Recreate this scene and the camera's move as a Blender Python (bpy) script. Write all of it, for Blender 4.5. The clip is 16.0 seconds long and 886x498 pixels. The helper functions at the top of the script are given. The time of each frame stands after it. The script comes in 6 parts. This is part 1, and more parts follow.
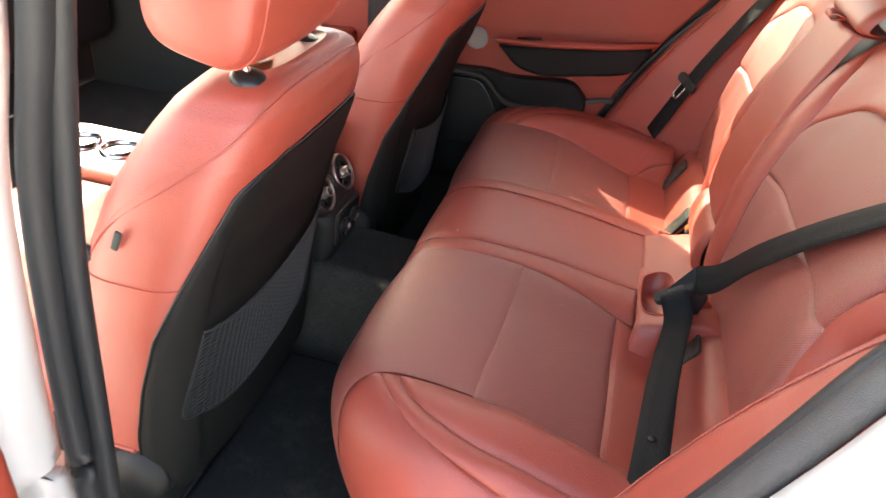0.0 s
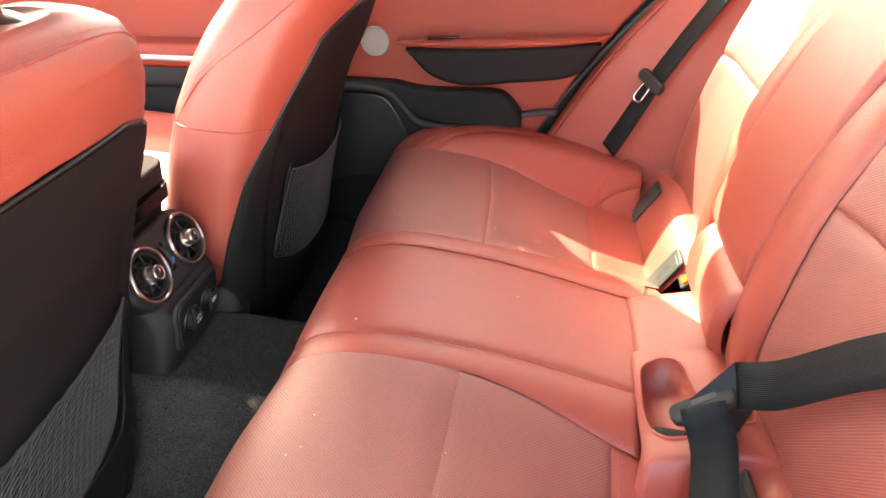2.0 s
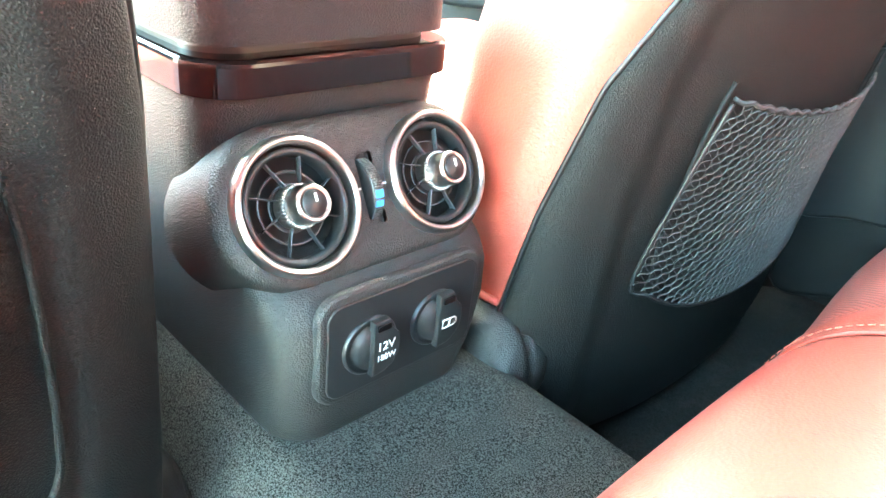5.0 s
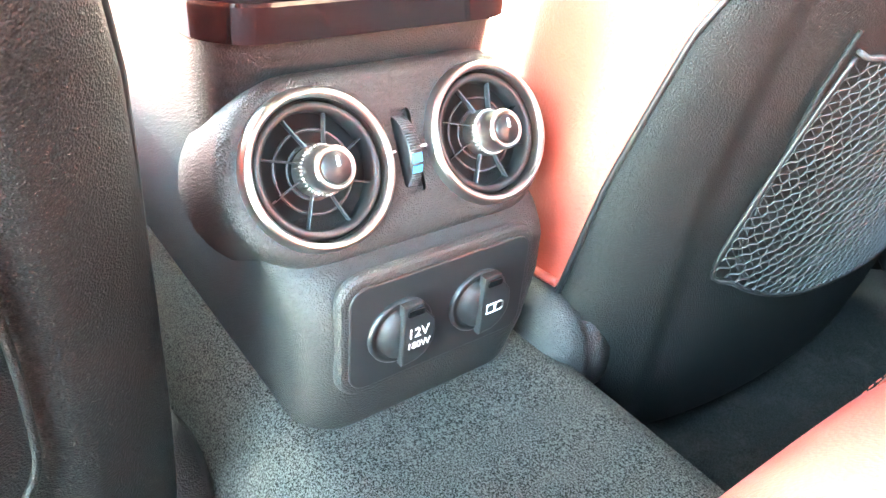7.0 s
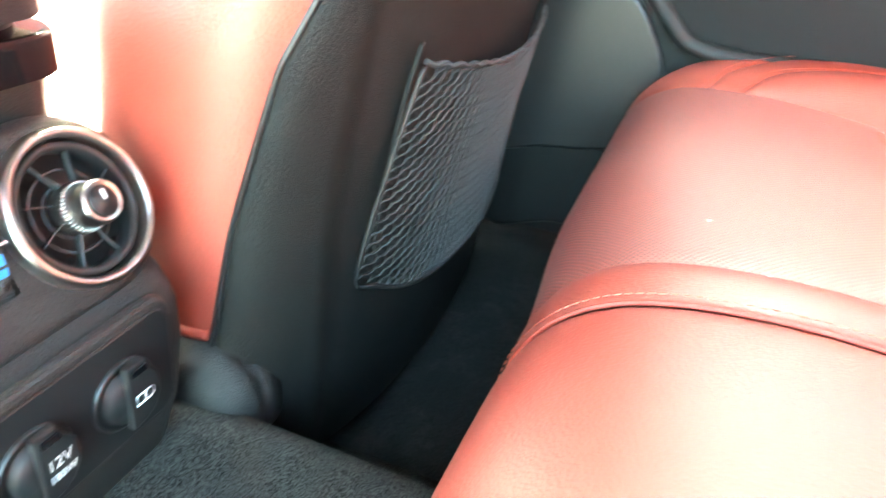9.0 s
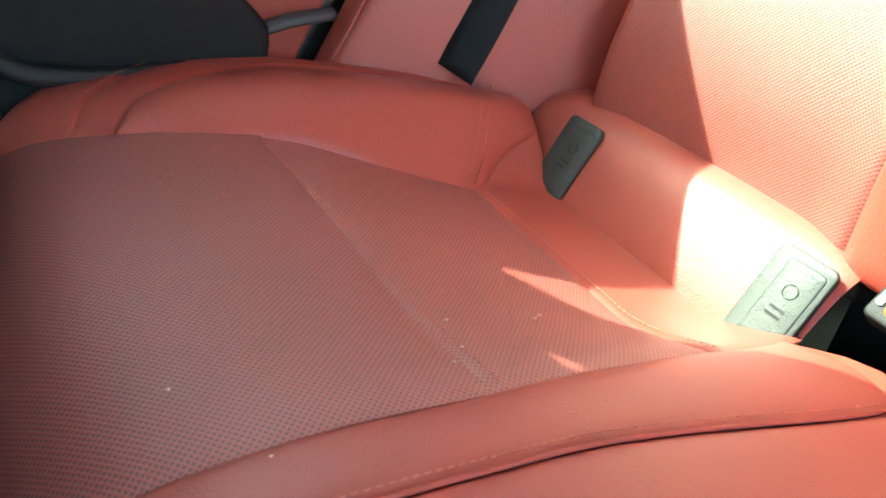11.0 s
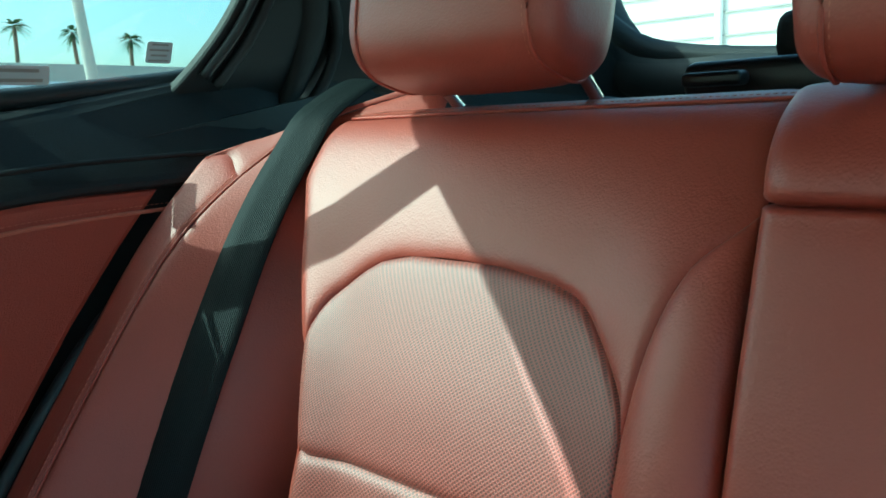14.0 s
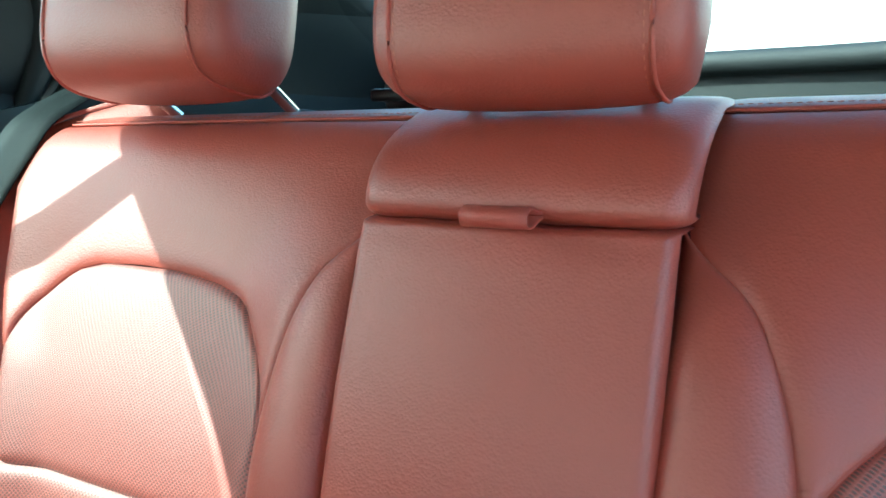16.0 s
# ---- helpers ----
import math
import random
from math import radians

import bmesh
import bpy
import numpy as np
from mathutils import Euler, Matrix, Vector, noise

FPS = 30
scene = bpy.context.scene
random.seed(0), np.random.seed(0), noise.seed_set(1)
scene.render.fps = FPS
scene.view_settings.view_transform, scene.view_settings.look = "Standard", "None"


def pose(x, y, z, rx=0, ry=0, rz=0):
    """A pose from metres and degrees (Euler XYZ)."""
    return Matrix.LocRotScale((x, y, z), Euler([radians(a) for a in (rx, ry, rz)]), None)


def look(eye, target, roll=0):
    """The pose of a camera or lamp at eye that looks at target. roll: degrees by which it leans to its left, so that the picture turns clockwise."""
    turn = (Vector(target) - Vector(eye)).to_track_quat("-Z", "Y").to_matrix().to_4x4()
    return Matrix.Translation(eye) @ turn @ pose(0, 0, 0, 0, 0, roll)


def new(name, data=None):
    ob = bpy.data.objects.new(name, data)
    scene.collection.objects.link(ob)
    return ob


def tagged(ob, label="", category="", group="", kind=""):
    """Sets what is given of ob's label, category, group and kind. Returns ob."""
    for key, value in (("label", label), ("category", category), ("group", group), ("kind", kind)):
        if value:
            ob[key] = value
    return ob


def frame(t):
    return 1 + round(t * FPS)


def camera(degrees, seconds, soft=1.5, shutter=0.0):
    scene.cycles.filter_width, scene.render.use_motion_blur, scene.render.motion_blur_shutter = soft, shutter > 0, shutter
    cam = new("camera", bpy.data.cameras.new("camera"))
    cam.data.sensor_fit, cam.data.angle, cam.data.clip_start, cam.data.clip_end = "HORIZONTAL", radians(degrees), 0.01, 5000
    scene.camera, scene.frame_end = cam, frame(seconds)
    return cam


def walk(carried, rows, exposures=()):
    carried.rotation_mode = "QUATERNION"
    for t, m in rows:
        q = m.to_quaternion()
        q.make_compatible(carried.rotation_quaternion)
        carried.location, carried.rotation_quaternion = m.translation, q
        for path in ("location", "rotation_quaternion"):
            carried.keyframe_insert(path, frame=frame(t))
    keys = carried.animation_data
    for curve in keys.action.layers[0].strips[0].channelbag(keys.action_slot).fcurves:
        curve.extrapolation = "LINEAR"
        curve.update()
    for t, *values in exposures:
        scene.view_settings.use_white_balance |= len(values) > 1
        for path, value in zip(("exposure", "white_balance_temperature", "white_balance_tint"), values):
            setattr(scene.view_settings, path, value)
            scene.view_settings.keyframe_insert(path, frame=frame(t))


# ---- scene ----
cam = camera(63.8, 16.0, shutter=0.3)
PATH = [
    (0, (0.517, -1.28, 1.158), (0.168, 0.372, 0.087), 5.9),
    (0.5, (0.48, -1.2, 1.123), (0.249, 0.492, 0.082), 7.7),
    (1, (0.481, -1.052, 1.108), (0.253, 0.649, 0.081), 6.4),
    (1.5, (0.502, -0.939, 1.07), (0.254, 0.768, 0.058), 5.8),
    (2, (0.477, -0.824, 0.987), (0.292, 0.896, -0.017), 4.2),
    (2.5, (0.427, -0.714, 0.894), (0.214, 1.009, -0.099), 4.3),
    (3, (0.369, -0.605, 0.798), (0.108, 1.139, -0.145), 6.5),
    (3.3, (0.35, -0.548, 0.747), (-0.009, 1.174, -0.204), 5.4),
    (3.5, (0.334, -0.508, 0.73), (-0.117, 1.185, -0.233), 4.7),
    (3.6, (0.329, -0.483, 0.716), (-0.183, 1.199, -0.238), 4.8),
    (4, (0.32, -0.403, 0.681), (-0.358, 1.217, -0.277), 5.3),
    (4.5, (0.292, -0.312, 0.642), (-0.72, 1.123, -0.315), 5.7),
    (4.7, (0.312, -0.288, 0.617), (-0.869, 1.052, -0.282), 4.9),
    (6.8, (0.288, -0.204, 0.588), (-1.056, 0.862, -0.442), 4.0),
    (7, (0.282, -0.205, 0.589), (-1.06, 0.862, -0.441), 4.1),
    (7.5, (0.278, -0.208, 0.588), (-1.076, 0.847, -0.439), 3.6),
    (8, (0.279, -0.212, 0.587), (-1.015, 0.896, -0.461), 3.2),
    (8.5, (0.271, -0.206, 0.589), (-0.721, 1.203, -0.427), 4.8),
    (9, (0.267, -0.182, 0.611), (-0.304, 1.457, -0.383), 5.3),
    (9.2, (0.252, -0.184, 0.617), (-0.131, 1.534, -0.332), 5.8),
    (11.3, (0.263, -0.037, 0.693), (1.237, 1.373, -0.338), 8.1),
    (11.5, (0.285, -0.036, 0.709), (1.285, 1.364, -0.312), 7.5),
    (12, (0.359, -0.018, 0.757), (1.529, 1.346, -0.122), 5.7),
    (12.5, (0.359, -0.001, 0.799), (1.737, 1.313, 0.185), 5.1),
    (13, (0.417, 0.009, 0.87), (1.819, 1.322, 0.314), 1.4),
    (13.5, (0.44, 0.025, 0.921), (1.898, 1.318, 0.473), -1.3),
    (14, (0.443, 0.026, 0.965), (1.976, 1.257, 0.597), -2.7),
    (14.5, (0.439, 0.009, 0.974), (2.053, 1.142, 0.639), -2.3),
    (15, (0.452, -0.044, 0.976), (2.11, 1.015, 0.618), -2.4),
    (15.5, (0.475, -0.093, 0.969), (2.179, 0.888, 0.599), -1.7),
    (16, (0.487, -0.124, 0.978), (2.218, 0.791, 0.57), -2.0),
]
EXPOSURES = [(0, 3.6, 8500, 11), (0.7, 4.05, 8800, 12), (1.5, 4.4, 9000, 13), (3.0, 5.0, 9000, -4), (3.5, 5.1, 8500, -12), (4.0, 6.0, 7700, -20), (4.6, 6.9, 7000, -22), (7.0, 8.0, 7400, -12), (8.2, 7.85, 7500, -10), (8.6, 7.35, 7500, -12), (9.2, 6.5, 7400, -16), (11.3, 4.1, 6500, -12), (12.0, 3.5, 5900, -30), (12.5, 2.6, 5300, -42), (13.0, 2.1, 5100, -44), (14.0, 1.95, 5100, -38), (15.0, 2.5, 5200, -34), (16.0, 3.1, 5300, -24)]
walk(cam, [(t, look(eye, target, roll)) for t, eye, target, roll in PATH], EXPOSURES)

# ---------------------------------------------------------------- world, sun
SUN_DIR = Vector((-1.0, 1.0, 1.36)).normalized()
world = bpy.data.worlds.new("sky")
scene.world = world
world.use_nodes = True
wn = world.node_tree
sky = wn.nodes.new("ShaderNodeTexSky")
sky.sky_type, sky.sun_disc = "NISHITA", False
sky.sun_elevation = math.asin(SUN_DIR.z)
sky.sun_rotation = math.atan2(SUN_DIR.x, SUN_DIR.y)
sky.dust_density = 3.0
wn.links.new(sky.outputs[0], wn.nodes["Background"].inputs[0])
wn.nodes["Background"].inputs[1].default_value = 0.12
sun = new("sun", bpy.data.lights.new("sun", "SUN"))
sun.data.energy, sun.data.angle, sun.data.color = 2.3, radians(0.5), (1.0, 0.965, 0.91)
sun.rotation_mode = "QUATERNION"
sun.rotation_quaternion = SUN_DIR.to_track_quat("Z", "Y")
sun.location = (0, 0, 6)


# ---------------------------------------------------------------- materials
def mat(name, base, rough=0.5, metal=0.0, grain=0.0, grain_scale=300.0, vary=0.1, vary_scale=6.0, spec=0.5,
        perforated=False, ribs=0.0, speckle=0.0, fibre=0.0, dust=0.0, coat=0.0, coat_rough=0.03, coat_ior=1.5, crease=0.0):
    m = bpy.data.materials.new(name)
    m.use_nodes = True
    nt = m.node_tree
    bsdf = nt.nodes["Principled BSDF"]
    bsdf.inputs["Metallic"].default_value = metal
    bsdf.inputs["Specular IOR Level"].default_value = spec
    bsdf.inputs["Coat Weight"].default_value = coat
    bsdf.inputs["Coat Roughness"].default_value = coat_rough
    bsdf.inputs["Coat IOR"].default_value = coat_ior

    def node(kind, **values):
        n = nt.nodes.new(kind)
        for key, v in values.items():
            n.inputs[key].default_value = v
        return n

    def mathn(op, a, b=0.0):
        n = nt.nodes.new("ShaderNodeMath")
        n.operation = op
        for i, v in enumerate((a, b)):
            if isinstance(v, (int, float)):
                n.inputs[i].default_value = v
            else:
                nt.links.new(v, n.inputs[i])
        return n.outputs[0]

    def mix(fac, a, b):
        n = nt.nodes.new("ShaderNodeMix")
        n.data_type = "RGBA"
        if isinstance(fac, (int, float)):
            n.inputs[0].default_value = fac
        else:
            nt.links.new(fac, n.inputs[0])
        for slot, v in ((6, a), (7, b)):
            if isinstance(v, tuple):
                n.inputs[slot].default_value = (*v[:3], 1)
            else:
                nt.links.new(v, n.inputs[slot])
        return n.outputs[2]

    tex = nt.nodes.new("ShaderNodeTexCoord")
    big = node("ShaderNodeTexNoise", Scale=vary_scale, Detail=4.0, Roughness=0.6)
    nt.links.new(tex.outputs["Object"], big.inputs["Vector"])
    dark, light = tuple(c * (1 - vary) for c in base), tuple(min(1, c * (1 + vary)) for c in base)
    colour = mix(big.outputs["Fac"], dark, light)
    small = node("ShaderNodeTexNoise", Scale=grain_scale * 1.3, Detail=2.0)
    nt.links.new(tex.outputs["Object"], small.inputs["Vector"])
    if speckle:
        speck = node("ShaderNodeTexNoise", Scale=grain_scale * 1.6, Detail=3.0)
        nt.links.new(tex.outputs["Object"], speck.inputs["Vector"])
        f = mathn("MULTIPLY", mathn("SUBTRACT", speck.outputs["Fac"], 0.40), 5.0)
        f.node.use_clamp = True
        colour = mix(f, tuple(c * (1 - speckle) for c in base), tuple(min(1, c * (1 + 2.2 * speckle)) for c in base))
    if dust:
        d = node("ShaderNodeTexNoise", Scale=18.0, Detail=8.0, Roughness=0.75)
        nt.links.new(tex.outputs["Object"], d.inputs["Vector"])
        f = mathn("MULTIPLY", mathn("SUBTRACT", d.outputs["Fac"], 0.5), 2.0 * dust)
        f.node.use_clamp = True
        colour = mix(f, colour, (0.45, 0.42, 0.38))
    r = mathn("ADD", rough - 0.06, mathn("MULTIPLY", big.outputs["Fac"], 0.12))
    nt.links.new(r, bsdf.inputs["Roughness"])
    height = None
    if grain:
        vor = node("ShaderNodeTexVoronoi", Scale=grain_scale * 1.6)
        nt.links.new(tex.outputs["Object"], vor.inputs["Vector"])
        height = mathn("ADD", mathn("MULTIPLY", vor.outputs["Distance"], grain), mathn("MULTIPLY", small.outputs["Fac"], grain * 0.6))
    if crease:
        fold = node("ShaderNodeTexNoise", Scale=38.0, Detail=3.0, Roughness=0.55, Distortion=0.6)
        nt.links.new(tex.outputs["Object"], fold.inputs["Vector"])
        height = mathn("ADD", height, mathn("MULTIPLY", fold.outputs["Fac"], crease))
    if perforated or ribs:
        uv = nt.nodes.new("ShaderNodeUVMap")
        sep = nt.nodes.new("ShaderNodeSeparateXYZ")
        nt.links.new(uv.outputs[0], sep.inputs[0])
        if perforated:
            gap = 0.0040
            a = mathn("MULTIPLY", mathn("ADD", sep.outputs[0], sep.outputs[1]), math.pi / gap)
            b = mathn("MULTIPLY", mathn("SUBTRACT", sep.outputs[0], sep.outputs[1]), math.pi / gap)
            s = mathn("MULTIPLY", mathn("SINE", a), mathn("SINE", b))
            s = mathn("ABSOLUTE", s)
            hole = mathn("MULTIPLY", mathn("SUBTRACT", s, 0.42), 4.0)
            hole.node.use_clamp = True
            colour = mix(mathn("MULTIPLY", hole, 0.9), colour, tuple(c * 0.25 for c in base))
            height = mathn("SUBTRACT", height if height is not None else 0.0, mathn("MULTIPLY", s, 1.0))
        if ribs:
            a = mathn("MULTIPLY", sep.outputs[0], 2 * math.pi / 0.0020)
            b = mathn("MULTIPLY", sep.outputs[1], 2 * math.pi / 0.0016)
            w = mathn("ADD", mathn("SINE", a), mathn("MULTIPLY", mathn("SINE", b), 0.35))
            height = mathn("MULTIPLY", w, ribs)
            colour = mix(mathn("MULTIPLY", mathn("ADD", w, 1.3), 0.35), tuple(c * 0.6 for c in base), tuple(c * 1.3 for c in base))
    if fibre:
        fib = node("ShaderNodeTexNoise", Scale=grain_scale * 2.0, Detail=3.0, Roughness=0.8)
        nt.links.new(tex.outputs["Object"], fib.inputs["Vector"])
        height = mathn("MULTIPLY", fib.outputs["Fac"], fibre)
    nt.links.new(colour, bsdf.inputs["Base Color"])
    if height is not None:
        bump = node("ShaderNodeBump", Strength=0.5, Distance=0.0012)
        nt.links.new(height, bump.inputs["Height"])
        nt.links.new(bump.outputs[0], bsdf.inputs["Normal"])
    return m


RED = (0.40, 0.060, 0.036)
M_RED = mat("red_leather", RED, 0.50, grain=0.5, grain_scale=330, vary=0.10, spec=0.5, coat=1.0, coat_rough=0.52, coat_ior=1.50, crease=1.2)
M_PERF = mat("red_perforated_leather", RED, 0.54, grain=0.3, grain_scale=300, vary=0.10, perforated=True, spec=0.7, coat=1.0, coat_rough=0.60, coat_ior=1.85, crease=0.6)
M_STITCH = mat("red_thread", (0.55, 0.16, 0.11), 0.7, vary=0.1, vary_scale=400)
M_PIPING = mat("red_piping", (0.46, 0.085, 0.06), 0.45, grain=0.3, grain_scale=500)
M_DOORRED = mat("red_door_leather", (0.33, 0.050, 0.030), 0.5, grain=0.45, grain_scale=380, vary=0.10)
M_BLACK = mat("black_grained_plastic", (0.020, 0.021, 0.021), 0.46, grain=1.0, grain_scale=560, vary=0.15, spec=0.5)
M_SHELL = mat("black_seat_vinyl", (0.008, 0.009, 0.009), 0.52, grain=0.9, grain_scale=620, vary=0.15, spec=0.28)
M_SOFT = mat("black_soft_vinyl", (0.014, 0.015, 0.016), 0.55, grain=0.7, grain_scale=520, vary=0.15, spec=0.4)
M_SMOOTH = mat("black_smooth_plastic", (0.016, 0.017, 0.018), 0.35, vary=0.1)
M_BLADE = mat("dark_grey_plastic", (0.045, 0.046, 0.048), 0.28, vary=0.1)
M_GLOSS = mat("black_gloss_trim", (0.006, 0.006, 0.007), 0.08, vary=0.05, spec=0.25)
M_CARPET = mat("dark_grey_carpet", (0.034, 0.034, 0.031), 0.95, spec=0.1, speckle=0.8, fibre=4.0, grain_scale=620, vary=0.2, dust=0.12)
M_MAT = mat("black_floor_mat", (0.016, 0.018, 0.018), 0.95, spec=0.1, speckle=0.4, fibre=2.0, grain_scale=700, vary=0.15, dust=0.1)
M_CHROME = mat("satin_chrome", (0.46, 0.45, 0.44), 0.30, metal=1.0, vary=0.04)
M_STEEL = mat("polished_steel", (0.66, 0.66, 0.66), 0.12, metal=1.0, vary=0.04)
M_BELT = mat("black_belt_webbing", (0.012, 0.016, 0.018), 0.50, ribs=0.35, vary=0.05, spec=0.2)
M_NET = mat("grey_elastic_net", (0.038, 0.040, 0.042), 0.7, vary=0.15, vary_scale=200)
M_RUBBER = mat("black_rubber_seal", (0.020, 0.022, 0.024), 0.5, vary=0.1, grain=0.2)
M_WHITE = mat("white_body_paint", (0.80, 0.80, 0.79), 0.25, vary=0.02, coat=0.6)
M_ORANGE = mat("orange_button", (0.78, 0.095, 0.006), 0.35, vary=0.05)
M_MARK = mat("white_print", (0.75, 0.75, 0.75), 0.5, vary=0.02)
M_BLUE = mat("blue_print", (0.05, 0.30, 0.75), 0.5, vary=0.05)
M_HEAD = mat("dark_headliner", (0.045, 0.045, 0.047), 0.9, fibre=1.0, grain_scale=600, vary=0.1)
M_TRIM = mat("dark_pillar_trim", (0.012, 0.014, 0.015), 0.6, grain=0.5, grain_scale=600, vary=0.1)
M_GREYTRIM = mat("grey_sill_plastic", (0.06, 0.063, 0.065), 0.45, grain=0.6, grain_scale=500)
# Black plastic with the green-grey look of sun and haze put into its colour.
M_COVER = mat("black_plastic_haze_tint", (0.034, 0.044, 0.040), 0.42, grain=0.4, grain_scale=700, vary=0.1, spec=0.6)
M_GRILLE = mat("pale_grey_grille", (0.36, 0.35, 0.33), 0.55, grain=0.5, grain_scale=900, vary=0.05)
M_STICKER = mat("pale_sticker", (0.62, 0.68, 0.70), 0.5, vary=0.03)
M_TAG = mat("grey_fabric_tag", (0.05, 0.06, 0.055), 0.8, vary=0.1)
M_ASPHALT = mat("pale_concrete_paving", (0.58, 0.565, 0.53), 0.9, grain=1.0, grain_scale=60, vary=0.2, vary_scale=0.6)
M_CONCRETE = mat("concrete_wall", (0.42, 0.40, 0.37), 0.85, grain=0.6, grain_scale=20, vary=0.12, vary_scale=1.0)
M_SIDING = mat("pale_siding", (0.66, 0.64, 0.60), 0.7, vary=0.06, vary_scale=1.0)
M_CARPAINT = mat("silver_car_paint", (0.55, 0.56, 0.58), 0.3, metal=0.4, vary=0.05)
M_DARKGLASS = mat("dark_car_glass", (0.02, 0.025, 0.03), 0.08, vary=0.05)
M_BARK = mat("palm_bark", (0.16, 0.12, 0.09), 0.9, grain=1.0, grain_scale=20, vary=0.3)
M_LEAF = mat("palm_leaf", (0.06, 0.10, 0.035), 0.6, vary=0.3, vary_scale=3)
M_CRUMB = mat("pale_crumb", (0.7, 0.55, 0.42), 0.8, vary=0.1)


def glass(name, tint):
    """Thin tinted pane: clear straight through, with a faint mirror on its face."""
    m = bpy.data.materials.new(name)
    m.use_nodes = True
    nt = m.node_tree
    clear, gloss, both = (nt.nodes.new(k) for k in ("ShaderNodeBsdfTransparent", "ShaderNodeBsdfGlossy", "ShaderNodeMixShader"))
    clear.inputs["Color"].default_value = (*tint, 1)
    gloss.inputs["Roughness"].default_value = 0.01
    both.inputs[0].default_value = 0.04
    nt.links.new(clear.outputs[0], both.inputs[1])
    nt.links.new(gloss.outputs[0], both.inputs[2])
    nt.links.new(both.outputs[0], nt.nodes["Material Output"].inputs["Surface"])
    return m


M_GLASS = glass("tinted_window_glass", (0.72, 0.75, 0.74))


# ---------------------------------------------------------------- building helpers
def thing(name, label, category, group="", kind=""):
    return tagged(new(name), label, category, group, kind)


def part(name, mesh, material, parent, label="", smooth=True):
    """One mesh object under a thing or a part."""
    if isinstance(mesh, bmesh.types.BMesh):
        me = bpy.data.meshes.new(name)
        mesh.to_mesh(me)
        mesh.free()
    else:
        me = mesh
    me.name = name
    if not me.materials:
        me.materials.append(material)
    if smooth:
        me.shade_smooth()
    ob = new(name, me)
    ob.parent = parent
    if label:
        ob["label"] = label
    return ob


def build(verts, faces, uvs=None):
    me = bpy.data.meshes.new("mesh")
    me.from_pydata([tuple(v) for v in verts], [], faces)
    if uvs is not None:
        layer = me.uv_layers.new(name="UVMap")
        flat = np.array([uvs[i] for f in faces for i in f], float).ravel()
        layer.data.foreach_set("uv", flat)
    me.update()
    return me


def spline(points, n):
    """n points evenly along a smooth curve through the given ones."""
    p = np.array(points, float)
    if len(p) == 2:
        return p[0] + (p[1] - p[0]) * np.linspace(0, 1, n)[:, None]
    e = np.vstack([2 * p[0] - p[1], p, 2 * p[-1] - p[-2]])
    dense = []
    for i in range(len(p) - 1):
        a, b, c, d = e[i:i + 4]
        t = np.linspace(0, 1, 24, endpoint=False)[:, None]
        dense.append(0.5 * (2 * b + (c - a) * t + (2 * a - 5 * b + 4 * c - d) * t**2 + (3 * b - a - 3 * c + d) * t**3))
    dense = np.vstack(dense + [p[-1:]])
    s = np.r_[0, np.cumsum(np.linalg.norm(np.diff(dense, axis=0), axis=1))]
    w = np.linspace(0, s[-1], n)
    return np.stack([np.interp(w, s, dense[:, k]) for k in range(p.shape[1])], 1)


def grid_faces(n, m, closed=False):
    out = []
    for i in range(n - 1):
        for j in range(m if closed else m - 1):
            k = (j + 1) % m
            out.append((i * m + j, (i + 1) * m + j, (i + 1) * m + k, i * m + k))
    return out


def tube(points, radius, n=8, steps=None, closed=False, flat=1.0, up=(0, 0, 1)):
    """A round (or, with flat under 1, oval) rod along a smooth curve."""
    p = spline(points, steps or max(2, 8 * (len(points) - 1))) if not closed else np.array(points, float)
    count = len(p)
    verts = []
    for i in range(count):
        a, b = (p[i - 1], p[(i + 1) % count]) if closed else (p[max(i - 1, 0)], p[min(i + 1, count - 1)])
        t = Vector(b - a).normalized()
        side = t.cross(Vector(up))
        side = side.normalized() if side.length > 1e-4 else t.orthogonal().normalized()
        over = side.cross(t)
        r = radius(i / (count - 1)) if callable(radius) else radius
        for k in range(n):
            w = 2 * math.pi * k / n
            verts.append(Vector(p[i]) + r * (math.cos(w) * side + flat * math.sin(w) * over))
    faces = grid_faces(count, n, True)
    if closed:
        faces += [((count - 1) * n + k, k, (k + 1) % n, (count - 1) * n + (k + 1) % n) for k in range(n)]
    else:
        faces += [tuple(range(n)), tuple(reversed(range((count - 1) * n, count * n)))]
    return build(verts, faces)


def merged(meshes):
    bm = bmesh.new()
    for me in meshes:
        bm.from_mesh(me)
        bpy.data.meshes.remove(me)
    return bm


def rbox(size, place, radius=0.005, segments=3, turn=None, taper=1.0):
    """A box with rounded edges; taper narrows its top."""
    bm = bmesh.new()
    bmesh.ops.create_cube(bm, size=1.0)
    for v in bm.verts:
        k = taper if v.co.z > 0 else 1.0
        v.co = Vector((v.co.x * size[0] * k, v.co.y * size[1] * k, v.co.z * size[2]))
    if radius:
        bmesh.ops.bevel(bm, geom=bm.edges[:], offset=min(radius, 0.48 * min(size)), segments=segments, affect="EDGES", profile=0.5)
    bm.transform(Matrix.Translation(place) @ (turn or Matrix()))
    return bm


def lathe(profile, axis_place, axis, n=48, start=0.0):
    """Turns a profile of (radius, height) round an axis."""
    q = Vector(axis).to_track_quat("Z", "Y").to_matrix().to_4x4()
    m = Matrix.Translation(axis_place) @ q
    verts = [m @ Vector((r * math.cos(start + 2 * math.pi * k / n), r * math.sin(start + 2 * math.pi * k / n), h)) for r, h in profile for k in range(n)]
    return build(verts, grid_faces(len(profile), n, True))


